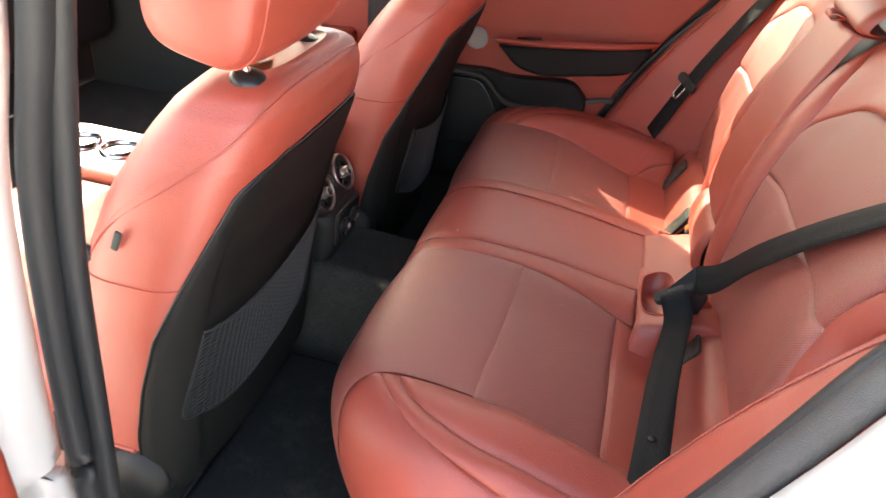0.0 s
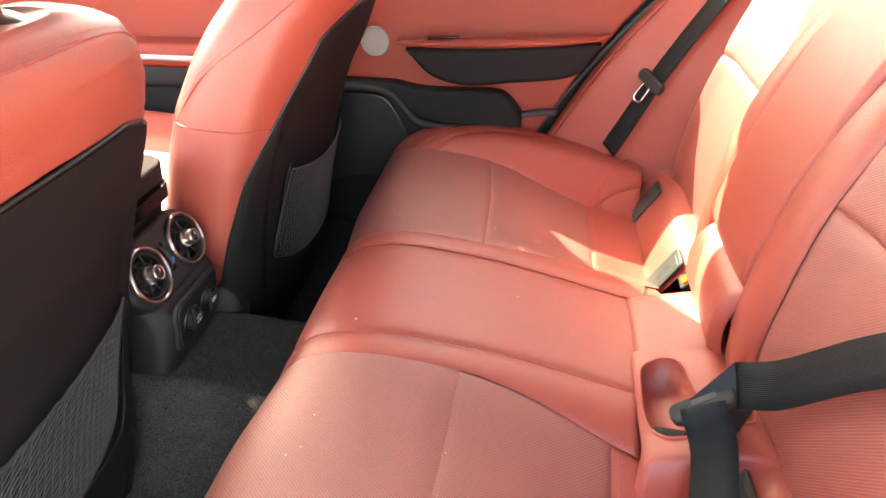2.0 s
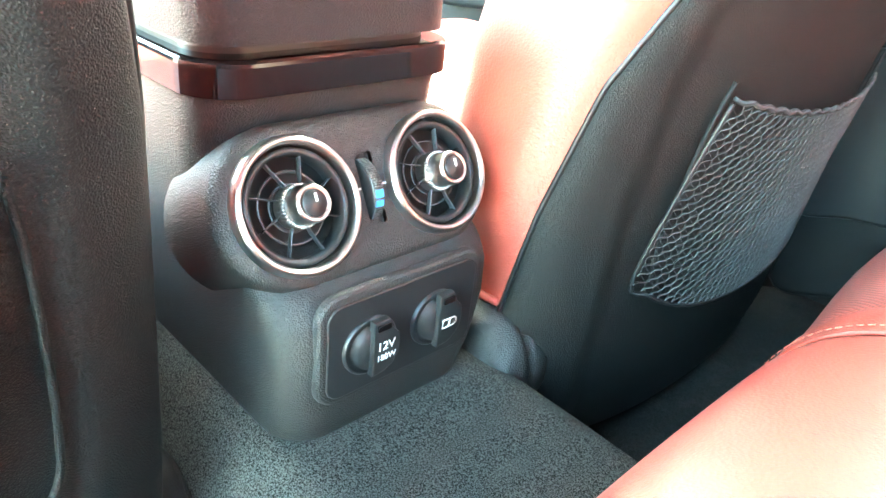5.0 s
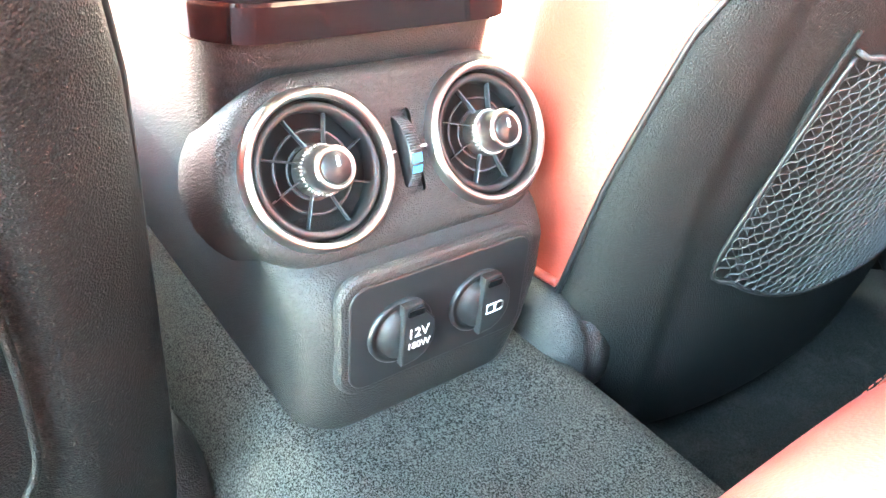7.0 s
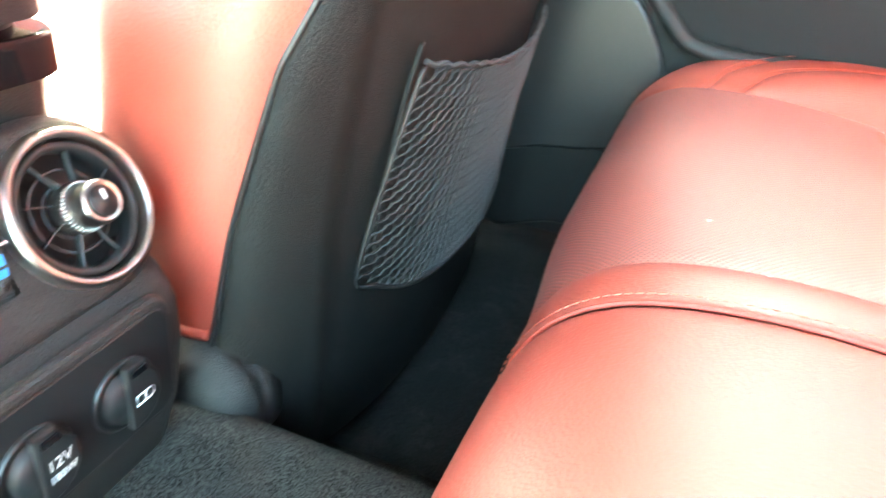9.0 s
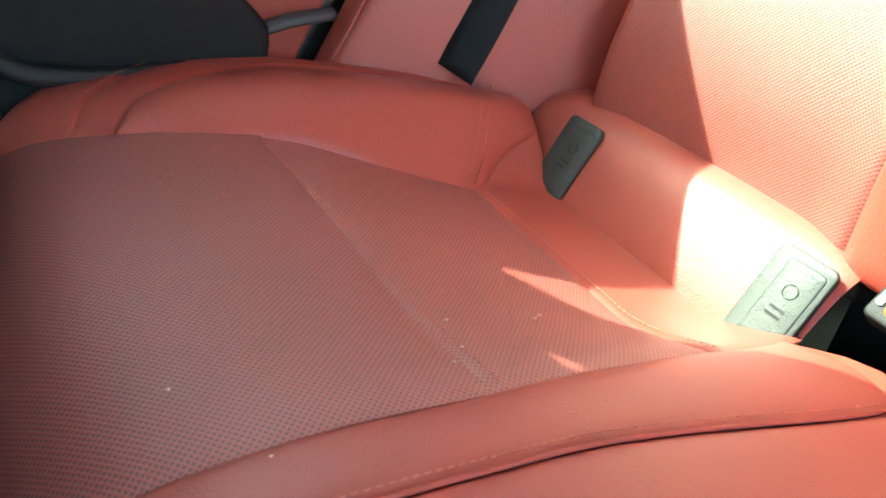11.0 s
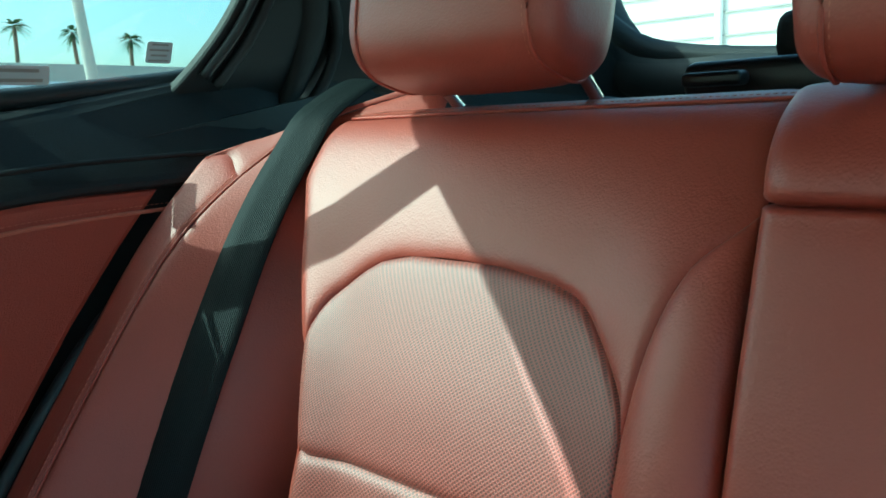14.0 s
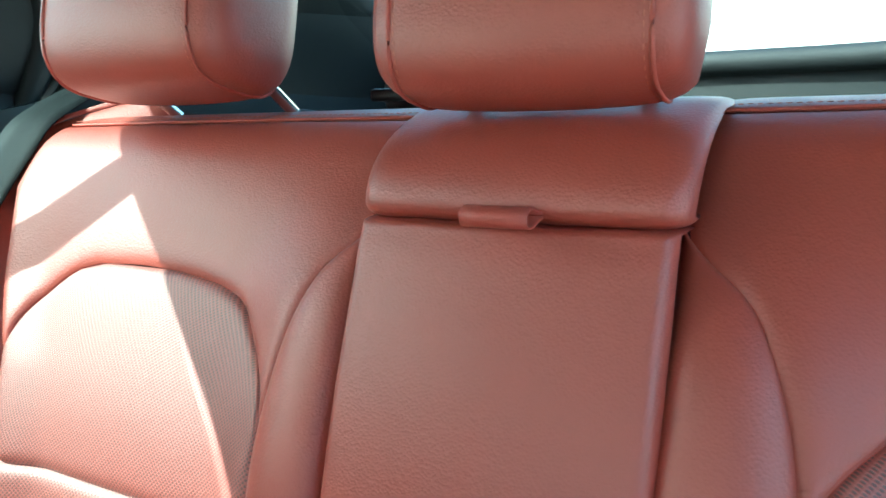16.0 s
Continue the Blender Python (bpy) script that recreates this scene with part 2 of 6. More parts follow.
def slab(outline, depth, m, radius=0.004, segments=2):
    """An outline in the x-y plane, thick along z, with rounded rims, laid by the matrix m."""
    bm = bmesh.new()
    verts = [bm.verts.new((x, y, 0)) for x, y in outline]
    face = bm.faces.new(verts)
    got = bmesh.ops.extrude_face_region(bm, geom=[face])
    tops = [g for g in got["geom"] if isinstance(g, bmesh.types.BMVert)]
    bmesh.ops.translate(bm, verts=tops, vec=(0, 0, depth))
    bmesh.ops.recalc_face_normals(bm, faces=bm.faces[:])
    if radius:
        rim = [e for e in bm.edges if all(abs(v.co.z - depth) < 1e-6 for v in e.verts)]
        bmesh.ops.bevel(bm, geom=rim, offset=radius, segments=segments, affect="EDGES", profile=0.5)
    bmesh.ops.triangulate(bm, faces=[f for f in bm.faces if len(f.verts) > 4])
    bm.transform(m)
    return bm


def smooth_outline(points, n=48):
    p = list(points) + [points[0]]
    return [tuple(q) for q in spline(p, n + 1)[:-1]]


def rounded(w, h, r, n=6):
    """The outline of a rectangle with round corners."""
    out = []
    for cx, cy, a in ((w / 2 - r, h / 2 - r, 0), (-w / 2 + r, h / 2 - r, 90), (-w / 2 + r, -h / 2 + r, 180), (w / 2 - r, -h / 2 + r, 270)):
        out += [(cx + r * math.cos(radians(a + 90 * k / n)), cy + r * math.sin(radians(a + 90 * k / n))) for k in range(n + 1)]
    return out


# faces of x-y outlines: on a wall that looks along -y, and on one that looks along +x
def wall_y(y):
    return Matrix(((1, 0, 0, 0), (0, 0, -1, y), (0, 1, 0, 0), (0, 0, 0, 1)))


def wall_x(x, lean=0.0, z=0.0, y=0.0):
    base = Matrix(((0, 0, 1, 0), (1, 0, 0, 0), (0, 1, 0, 0), (0, 0, 0, 1)))
    return Matrix.Translation((x, y, z)) @ Matrix.Rotation(radians(-lean), 4, "Y") @ base


def surface_normal(S, u, v, h=1e-3):
    du = Vector(S(u + h, v)) - Vector(S(u - h, v))
    dv = Vector(S(u, v + h)) - Vector(S(u, v - h))
    return du.cross(dv).normalized()


def panel(name, parent, S, edges, material, cells=(28, 28), sink=0.006, soft=0.007, crown=0.0, flip=False, label="", lift=0.0, open_edges=()):
    """A stitched cover panel on the surface S(u, v): four edges (low, right, high, left) as lists of (u, v); its rims sink into the seams."""
    n, m = cells
    low, right, high, left = (spline(e, k) for e, k in zip(edges, (n, m, n, m)))
    grid = np.zeros((m, n, 2))
    a, b = np.linspace(0, 1, n), np.linspace(0, 1, m)
    # closer rows near the rims, where the cover bends into the seam
    ease = lambda t: t - 0.11 * np.sin(2 * math.pi * t)  # noqa: E731
    a, b = ease(a), ease(b)
    low, high = (np.stack([np.interp(a, np.linspace(0, 1, n), e[:, k]) for k in (0, 1)], 1) for e in (low, high))
    left, right = (np.stack([np.interp(b, np.linspace(0, 1, m), e[:, k]) for k in (0, 1)], 1) for e in (left, right))
    for j in range(m):
        for i in range(n):
            s, t = a[i], b[j]
            grid[j, i] = ((1 - t) * low[i] + t * high[i] + (1 - s) * left[j] + s * right[j]
                          - (1 - s) * (1 - t) * low[0] - s * (1 - t) * low[-1] - (1 - s) * t * high[0] - s * t * high[-1])
    base = np.array([[S(*grid[j, i]) for i in range(n)] for j in range(m)])
    across = np.concatenate([np.zeros((m, 1)), np.cumsum(np.linalg.norm(np.diff(base, axis=1), axis=2), axis=1)], 1)
    along = np.concatenate([np.zeros((1, n)), np.cumsum(np.linalg.norm(np.diff(base, axis=0), axis=2), axis=0)], 0)
    far = [along, across[:, -1:] - across, along[-1:] - along, across]
    rim = np.min([f for k, f in enumerate(far) if k not in open_edges], axis=0)
    verts, uvs = [], []
    for j in range(m):
        for i in range(n):
            nrm = surface_normal(S, *grid[j, i]) * (-1 if flip else 1)
            s, t = a[i], b[j]
            off = lift - sink * math.exp(-(rim[j, i] / soft)) + crown * (16 * s * (1 - s) * t * (1 - t)) ** 0.7
            verts.append(Vector(base[j, i]) + nrm * off)
            uvs.append((across[j, i], along[j, i]))
    faces = grid_faces(m, n)
    if not flip:
        faces = [f[::-1] for f in faces]
    return part(name, build(verts, faces, uvs), material, parent, label)


def seam_line(name, parent, S, points, radius, material, lift=0.0, flip=False, steps=40, label=""):
    pts = spline(points, steps)
    line = [Vector(S(*p)) + surface_normal(S, *p) * (-1 if flip else 1) * lift for p in pts]
    return part(name, tube(line, radius, 6, steps=steps * 2), material, parent, label)


def stitches(name, parent, line, material=None, gap=0.0055, length=0.0036, radius=0.0006, label=""):
    """A row of thread stitches along a line of points in space."""
    p = np.array(line, float)
    total = float(np.linalg.norm(np.diff(p, axis=0), axis=1).sum())
    count = max(2, int(total / gap))
    p = spline(p, count * 2)
    verts, faces = [], []
    for i in range(count - 1):
        a, b = Vector(p[2 * i]), Vector(p[2 * i + 1])
        t = (b - a).normalized()
        b = a + t * length
        side = t.orthogonal().normalized() * radius
        over = t.cross(side)
        k = len(verts)
        for c, s in ((a, 0.5), ((a + b) / 2, 1.0), (b, 0.5)):
            verts += [c + s * side, c + s * over, c - s * side, c - s * over]
        for r in (0, 4):
            faces += [(k + r + q, k + r + (q + 1) % 4, k + r + 4 + (q + 1) % 4, k + r + 4 + q) for q in range(4)]
    return part(name, build(verts, faces), material or M_STITCH, parent, label)


def on(S, points, lift=0.0, flip=False, steps=40):
    return [Vector(S(*p)) + surface_normal(S, *p) * (-1 if flip else 1) * lift for p in spline(points, steps)]


def ribbon(points, sides, width, thick=0.0012, steps=60):
    """Flat webbing along a line; sides: the direction across it at each given point."""
    p, s = spline(points, steps), spline(sides, steps)
    verts, uvs, run = [], [], 0.0
    for i in range(steps):
        t = Vector(p[min(i + 1, steps - 1)] - p[max(i - 1, 0)]).normalized()
        across = Vector(s[i])
        across = (across - across.dot(t) * t).normalized()
        over = across.cross(t).normalized()
        if i:
            run += float(np.linalg.norm(p[i] - p[i - 1]))
        for a, b in ((-0.5, -0.5), (-0.17, -0.5), (0.17, -0.5), (0.5, -0.5), (0.5, 0.5), (0.17, 0.5), (-0.17, 0.5), (-0.5, 0.5)):
            verts.append(Vector(p[i]) + across * a * width + over * b * thick)
            uvs.append((a * width, run))
    faces = grid_faces(steps, 8, True) + [tuple(range(8)), tuple(reversed(range(8 * (steps - 1), 8 * steps)))]
    return build(verts, faces, uvs)


def sstep(a, b, x):
    t = min(1.0, max(0.0, (x - a) / (b - a)))
    return t * t * (3 - 2 * t)

# ---------------------------------------------------------------- the car's shell
YC = -0.02
floor = tagged(new("floor"), "dark grey carpeted car floor with a raised centre tunnel", "car floor", kind="structure")


def floor_z(x, y):
    """The height of the carpet: flat footwells and a rounded tunnel along the middle."""
    d = abs(y - 0.01)
    hump = 1 - sstep(0.088, 0.19, d)
    rise = 0.150 * hump * (1 - 0.10 * sstep(0.0, 0.5, x))
    up_front = 0.10 * sstep(-0.10, -0.45, x)
    return 0.125 + rise + up_front * (1 - hump)


def floor_mesh():
    xs, ys = np.linspace(-1.2, 0.80, 90), np.linspace(-0.80, 0.80, 110)
    verts = [(x, y, floor_z(x, y)) for x in xs for y in ys]
    return build(verts, [f[::-1] for f in grid_faces(len(xs), len(ys))])


part("carpet", floor_mesh(), M_CARPET, floor)


def floor_mat(sign):
    m = thing("floor_mat", "thin black carpet floor mat with a raised hem", "floor mat", "rear floor mats")
    y0, y1 = (0.235, 0.738) if sign > 0 else (-0.66, -0.215)
    S = lambda u, v: (v, u, floor_z(v, u) + 0.012)  # noqa: E731
    panel("mat_surface", m, S, ([(y0, -0.02), (y1, -0.02)], [(y1, -0.02), (y1, 0.42)], [(y0, 0.42), (y1, 0.42)], [(y0, -0.02), (y0, 0.42)]), M_MAT, (20, 20), sink=0.008, soft=0.004, flip=True)
    part("hem", tube([(-0.02, y0, floor_z(0, y0) + 0.013), (-0.02, y1, floor_z(0, y1) + 0.013)], 0.004, 6, steps=12), M_MAT, m)
    return m


floor_mat(1)
floor_mat(-1)


def wall_mesh(outline, thick, y, hole=None):
    return slab(outline, thick, wall_y(y), 0.0)


def side_frame(sign):
    """Pillars and the roof rail of one side, leaning in towards the roof."""
    s = tagged(new("wall_right" if sign > 0 else "wall_left"), "dark trimmed car body side with pillars and roof rail", "car side", kind="structure")

    def at(x, z):
        lean = max(0.0, z - 1.0)
        return (x, sign * (0.80 - 0.50 * lean) + YC, z)

    top = [(-1.4, 1.05), (-1.05, 1.20), (-0.75, RAIL - 0.01), (0.0, RAIL + 0.030), (0.30, RAIL + 0.020), (0.45, RAIL + 0.004), (0.62, RAIL - 0.022), (0.75, RAIL - 0.050), (0.85, RAIL - 0.072), (1.2, RAIL - 0.13), (1.65, 1.02)]
    part("roof_rail", tube([at(*p) for p in top], 0.045, 10, steps=50), M_TRIM, s)
    if sign > 0:
        part("pillar_trim", tube([at(0.0, 0.9), at(0.025, 1.05), at(0.05, RAIL)], 0.06, 10, steps=16, flat=0.7), M_TRIM, s)
    return s, at


RAIL = 1.322
right_side, at_right = side_frame(1)
left_side, at_left = side_frame(-1)

# door of the far side: base panel, pocket, armrest, lower bin
door_r = tagged(new("door_1"), "closed rear car door with red leather panel and black trims", "car door", kind="structure")
GAP = [(0.488, 0.39), (0.522, 0.46), (0.570, 0.555), (0.645, 0.672), (0.728, 0.785), (0.778, 0.845), (0.832, 0.905)]
base = [(-0.02, 0.40)] + GAP + [(0.72, 0.906), (0.62, 0.900), (0.50, 0.878), (0.30, 0.858), (-0.02, 0.848)]
part("red_panel", slab(base, 0.03, wall_y(0.735), 0.006), M_DOORRED, door_r, "smooth red leather door panel", smooth=False)
lower = smooth_outline([(-0.03, 0.47), (0.08, 0.474), (0.155, 0.478), (0.22, 0.470), (0.30, 0.474), (0.40, 0.482), (0.435, 0.474), (0.46, 0.45), (0.478, 0.42), (0.46, 0.32), (0.42, 0.20), (0.30, 0.11), (0.1, 0.10), (-0.03, 0.10)], 90)
part("lower_panel", slab(lower, 0.035, wall_y(0.785), 0.010, 3), M_SHELL, door_r, "black grained lower door panel", smooth=False)
part("bin_rim", tube([(-0.03, 0.745, 0.455), (0.10, 0.742, 0.462), (0.155, 0.740, 0.452), (0.190, 0.737, 0.42), (0.225, 0.735, 0.392), (0.30, 0.737, 0.384), (0.38, 0.74, 0.388)], 0.011, 8), M_BLACK, door_r)
bin_in = smooth_outline([(-0.03, 0.44), (0.09, 0.448), (0.14, 0.44), (0.175, 0.40), (0.20, 0.34), (0.18, 0.25), (0.06, 0.22), (-0.03, 0.22)], 60)
part("speaker_grille", slab(bin_in, 0.012, wall_y(0.751), 0.005, 2), M_SMOOTH, door_r, "black recessed speaker grille", smooth=False)
pocket = smooth_outline([(0.182, 0.560), (0.205, 0.540), (0.235, 0.512), (0.275, 0.495), (0.34, 0.489), (0.46, 0.509), (0.555, 0.527), (0.60, 0.548), (0.622, 0.585), (0.634, 0.618), (0.50, 0.600), (0.33, 0.578)], 80)
part("armrest_pocket", slab(pocket, 0.030, wall_y(0.775), 0.012, 3), M_SHELL, door_r, "black soft door pull pocket", smooth=False)
part("armrest_lip", tube([(0.165, 0.765, 0.574), (0.20, 0.742, 0.580), (0.30, 0.728, 0.592), (0.42, 0.725, 0.606), (0.55, 0.730, 0.622), (0.62, 0.748, 0.631), (0.655, 0.772, 0.636)], lambda t: 0.006 + 0.014 * math.sin(math.pi * min(1, max(0, t))) ** 0.5, 12, flat=0.55), M_DOORRED, door_r, "red leather armrest lip")
part("window_switch", rbox((0.075, 0.012, 0.006), (0.275, 0.732, 0.603), 0.002, turn=Matrix.Rotation(radians(-7), 4, "Y")), M_GLOSS, door_r, "black window switch")
part("tweeter", lathe([(0.0, 0.0), (0.026, 0.0), (0.030, 0.003), (0.034, 0.010), (0.036, 0.0)], (0.105, 0.777, 0.568), (0, -1, 0), 32), M_GRILLE, door_r, "round silver tweeter grille")
part("crease_seam", tube([(0.05, 0.704, 0.828), (0.45, 0.704, 0.846), (0.65, 0.704, 0.878), (0.75, 0.704, 0.884), (0.86, 0.704, 0.884)], 0.0022, 6), M_STITCH, door_r)
stitches("stitching", door_r, [(0.05, 0.7035, 0.834), (0.45, 0.7035, 0.852), (0.65, 0.7035, 0.884), (0.75, 0.7035, 0.890), (0.86, 0.7035, 0.890)])


def upper_trim():
    """The top of the door card, leaning out towards the window."""
    outline = [(-0.02, 0.845), (0.30, 0.855), (0.50, 0.875), (0.62, 0.897), (0.75, 0.905), (0.90, 0.905), (1.00, 0.935), (1.06, 1.00), (1.05, 1.035), (1.0, 1.035), (0.93, 1.022), (0.78, 0.996), (0.66, 0.978), (0.50, 0.932), (0.3, 0.910), (-0.02, 0.90)]
    bm = slab(outline, 0.05, wall_y(0.815), 0.014, 4)
    for v in bm.verts:
        v.co.y -= 0.072 * min(1.0, max(0.0, 1 - (v.co.z - 0.895) / 0.092))
    return bm


part("upper_trim", upper_trim(), M_SOFT, door_r, "black soft door top trim", smooth=False)
part("waist_crease", tube([(0.66, 0.716, 0.930), (0.75, 0.716, 0.936), (0.95, 0.722, 0.938)], 0.003, 6), M_SOFT, door_r)
part("window_seal", tube([(-0.05, 0.79, 0.91), (0.4, 0.79, 0.93), (0.62, 0.79, 0.985), (0.78, 0.79, 1.004), (0.93, 0.785, 1.022), (1.00, 0.775, 1.045), (1.035, 0.76, 1.085), (1.03, 0.735, 1.13)], 0.011, 8), M_RUBBER, door_r)
part("door_frame", tube([(0.79, 0.640, RAIL - 0.005), (0.92, 0.650, RAIL - 0.045), (1.02, 0.680, 1.18), (1.065, 0.715, 1.11), (1.075, 0.745, 1.05), (1.055, 0.77, 0.99), (1.0, 0.775, 0.93)], 0.022, 10, steps=50, flat=0.7), M_TRIM, door_r)
part("window_divider", slab([(0.657, 0.98), (0.697, 0.98), (0.714, RAIL + 0.03), (0.672, RAIL + 0.03)], 0.02, Matrix.Translation((0, 0.790, 0.99)) @ Matrix.Rotation(radians(26.5), 4, "X") @ Matrix.Translation((0, 0, -0.99)) @ wall_y(0.0), 0.004), M_TRIM, door_r, "black upright window divider", smooth=False)
part("frame_seal", tube([(0.80, 0.655, RAIL - 0.05), (0.99, 0.675, RAIL - 0.085), (1.085, 0.70, 1.12), (1.112, 0.73, 1.05), (1.075, 0.75, 0.98), (0.985, 0.735, 0.925), (0.90, 0.712, 0.885), (0.815, 0.708, 0.828), (0.742, 0.708, 0.768), (0.652, 0.710, 0.660), (0.566, 0.712, 0.535), (0.51, 0.714, 0.44), (0.46, 0.715, 0.34)], 0.008, 8, steps=110), M_RUBBER, door_r)
# Added dark sheet: closes the door gap and stands in for its shade.
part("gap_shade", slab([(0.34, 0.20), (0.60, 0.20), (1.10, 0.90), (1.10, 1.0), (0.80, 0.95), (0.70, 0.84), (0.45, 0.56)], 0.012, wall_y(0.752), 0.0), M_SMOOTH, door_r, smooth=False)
GLASS_PLANE = Matrix.Translation((0, 0.797, 0.99)) @ Matrix.Rotation(radians(26.5), 4, "X") @ Matrix.Translation((0, 0, -0.99)) @ wall_y(0.0)


def spline_pts(points, n):
    return [tuple(float(c) for c in q) for q in spline(points, n)]


pane = part("glass", slab([(-0.05, 0.90), (0.4, 0.92), (0.78, 0.99), (0.95, 1.01), (1.04, 1.06), (1.03, 1.13), (0.85, RAIL - 0.03), (0.4, RAIL), (-0.05, RAIL)], 0.003, Matrix.Translation((0, 0.797, 0.99)) @ Matrix.Rotation(radians(26.5), 4, "X") @ Matrix.Translation((0, 0, -0.99)) @ wall_y(0.0), 0.0), M_GLASS, door_r, "tinted side window pane", smooth=False)

# the door card stands further in than its window frame
CARD = Vector((0.38, 0.0, 0.82))
card_move = Matrix.Translation(CARD) @ Matrix.Scale(0.892, 4) @ Matrix.Translation(-CARD)
for ob in list(door_r.children):
    if ob.name.split(".")[0] not in ("glass", "window_divider", "door_frame", "window_seal", "red_panel", "crease_seam", "upper_trim", "waist_crease", "frame_seal", "gap_shade", "stitching"):
        ob.data.transform(card_move)

# grey strip and black body beyond the door, at the foot of the wheel arch
arch_r = tagged(new("wheel_arch_trim"), "dark plastic trim between door opening and rear seat", "car trim", kind="structure")
part("sill_strip", tube([(0.30, 0.690, 0.430), (0.40, 0.688, 0.450), (0.49, 0.688, 0.475), (0.54, 0.692, 0.482)], 0.012, 8, flat=0.6), M_GREYTRIM, arch_r)
part("sill_trim", rbox((0.56, 0.10, 0.22), (0.22, 0.775, 0.19), 0.02), M_SMOOTH, arch_r, "black plastic sill trim", smooth=False)
part("closing_wall", slab([(-0.2, 0.05), (0.60, 0.05), (1.1, 0.5), (1.2, 0.95), (1.05, 0.96), (0.80, 0.80), (0.50, 0.40), (-0.2, 0.40)], 0.02, wall_y(0.86), 0.0), M_SMOOTH, arch_r, smooth=False)

# pillar panels behind the rear doors, dark
for sign, side in ((1, right_side), (-1, left_side)):
    def P(x, y, z):
        return (x, sign * y + YC * (1 - 0), z)
    verts = [P(1.05, 0.80, 0.90), P(1.10, 0.78, 1.02), P(1.08, 0.74, 1.12), P(0.98, 0.69, 1.19), P(1.70, 0.62, 0.85), P(1.70, 0.60, 0.98), P(1.55, 0.58, 1.12), P(1.2, 0.60, 1.22), P(1.05, 0.62, 0.90), P(1.7, 0.62, 0.75), P(1.05, 0.80, 0.70)]
    part("rear_quarter_trim", build(verts, [(0, 4, 5, 1), (1, 5, 6, 2), (2, 6, 7, 3), (0, 10, 9, 4)]), M_TRIM, side, smooth=False)

part("quarter_filler", slab([(1.02, 0.70), (1.6, 0.70), (1.6, 1.0), (1.25, 1.22), (1.06, 1.26), (1.10, 1.10), (1.09, 0.98)], 0.01, Matrix.Translation((0, 0.80, 0.99)) @ Matrix.Rotation(radians(20), 4, "X") @ Matrix.Translation((0, 0, -0.99)) @ wall_y(0.0), 0.0), M_TRIM, right_side, smooth=False)

part("window_corner", slab(spline_pts([(0.865, 0.985), (0.915, 1.045), (0.950, 1.105), (0.966, 1.165), (0.955, 1.225), (0.925, 1.285)], 24) + [(1.25, 1.30), (1.25, 0.93), (0.90, 0.93)], 0.012, GLASS_PLANE @ Matrix.Translation((0, 0, 0.012)), 0.004), M_TRIM, door_r, "black rounded window corner trim", smooth=False)
for off, r in ((0.012, 0.006), (0.030, 0.007)):
    part("corner_seal", tube([tuple(GLASS_PLANE @ Vector((x + off, z - 0.6 * off, 0.028))) for x, z in ((0.915, 1.045), (0.950, 1.105), (0.966, 1.165), (0.955, 1.225), (0.925, 1.285))], r, 8, steps=40), M_RUBBER, door_r)


def window_sticker(x, z, w, h, rows):
    t = thing("window_sticker", "pale printed sticker on the rear side window", "sticker", "window stickers")
    m = GLASS_PLANE @ Matrix.Translation((x, z, 0.005))
    part("sheet", slab(rounded(w, h, 0.003), 0.0006, m, 0.0), M_STICKER, t, smooth=False)
    for k in range(rows):
        part("print_bar", slab(rounded(w * (0.78 - 0.14 * (k % 2)), 0.34 * h / rows, 0.0004), 0.0004, m @ Matrix.Translation((0, h * ((k + 0.5) / rows - 0.5), 0.0007)), 0.0), M_GRILLE, t, smooth=False)
    return t


window_sticker(0.883, 1.056, 0.030, 0.024, 4)
window_sticker(0.742, 1.028, 0.056, 0.020, 2)

# front door of the far side, closed, and the pillar between the doors
door_fr = tagged(new("door_2"), "closed front passenger door with red armrest panel", "car door", kind="structure")
part("red_panel", slab([(-1.2, 0.10), (-0.24, 0.10), (-0.20, 0.30), (-0.20, 0.87), (-1.2, 0.84)], 0.03, wall_y(0.80), 0.006), M_DOORRED, door_fr, smooth=False)
part("upper_trim", slab([(-1.2, 0.845), (-0.20, 0.875), (-0.20, 0.985), (-1.2, 0.95)], 0.05, wall_y(0.81), 0.015, 3), M_SOFT, door_fr, smooth=False)
part("lower_panel", slab([(-1.2, 0.10), (-0.26, 0.10), (-0.24, 0.42), (-0.60, 0.50), (-1.2, 0.62)], 0.03, wall_y(0.772), 0.010), M_BLACK, door_fr, "black lower door panel", smooth=False)
part("armrest", rbox((0.50, 0.10, 0.055), (-0.50, 0.745, 0.50), 0.018, 4, turn=Matrix.Rotation(radians(-4), 4, "Y")), M_DOORRED, door_fr, "red padded door armrest")
part("chrome_strip", rbox((0.49, 0.006, 0.016), (-0.495, 0.696, 0.497), 0.003, turn=Matrix.Rotation(radians(-4), 4, "Y")), M_CHROME, door_fr)
part("armrest_side", rbox((0.46, 0.07, 0.06), (-0.49, 0.745, 0.452), 0.012, turn=Matrix.Rotation(radians(-4), 4, "Y")), M_BLACK, door_fr)
# Unseen tube below the rail, added to stop a sun fleck on the carpet.
part("sun_stop_tube", tube([at_right(-1.25, 1.04), at_right(-0.98, 1.14), at_right(-0.72, 1.21), at_right(-0.35, 1.245), at_right(-0.02, 1.255)], 0.040, 10, steps=30), M_RUBBER, door_fr)
part("centre_pillar", rbox((0.22, 0.12, 0.95), (-0.09, 0.755, 0.50), 0.03), M_TRIM, right_side)

# roof, windscreen frame, rear deck
roof = tagged(new("ceiling"), "dark fabric headliner of the car roof", "car roof", kind="structure")


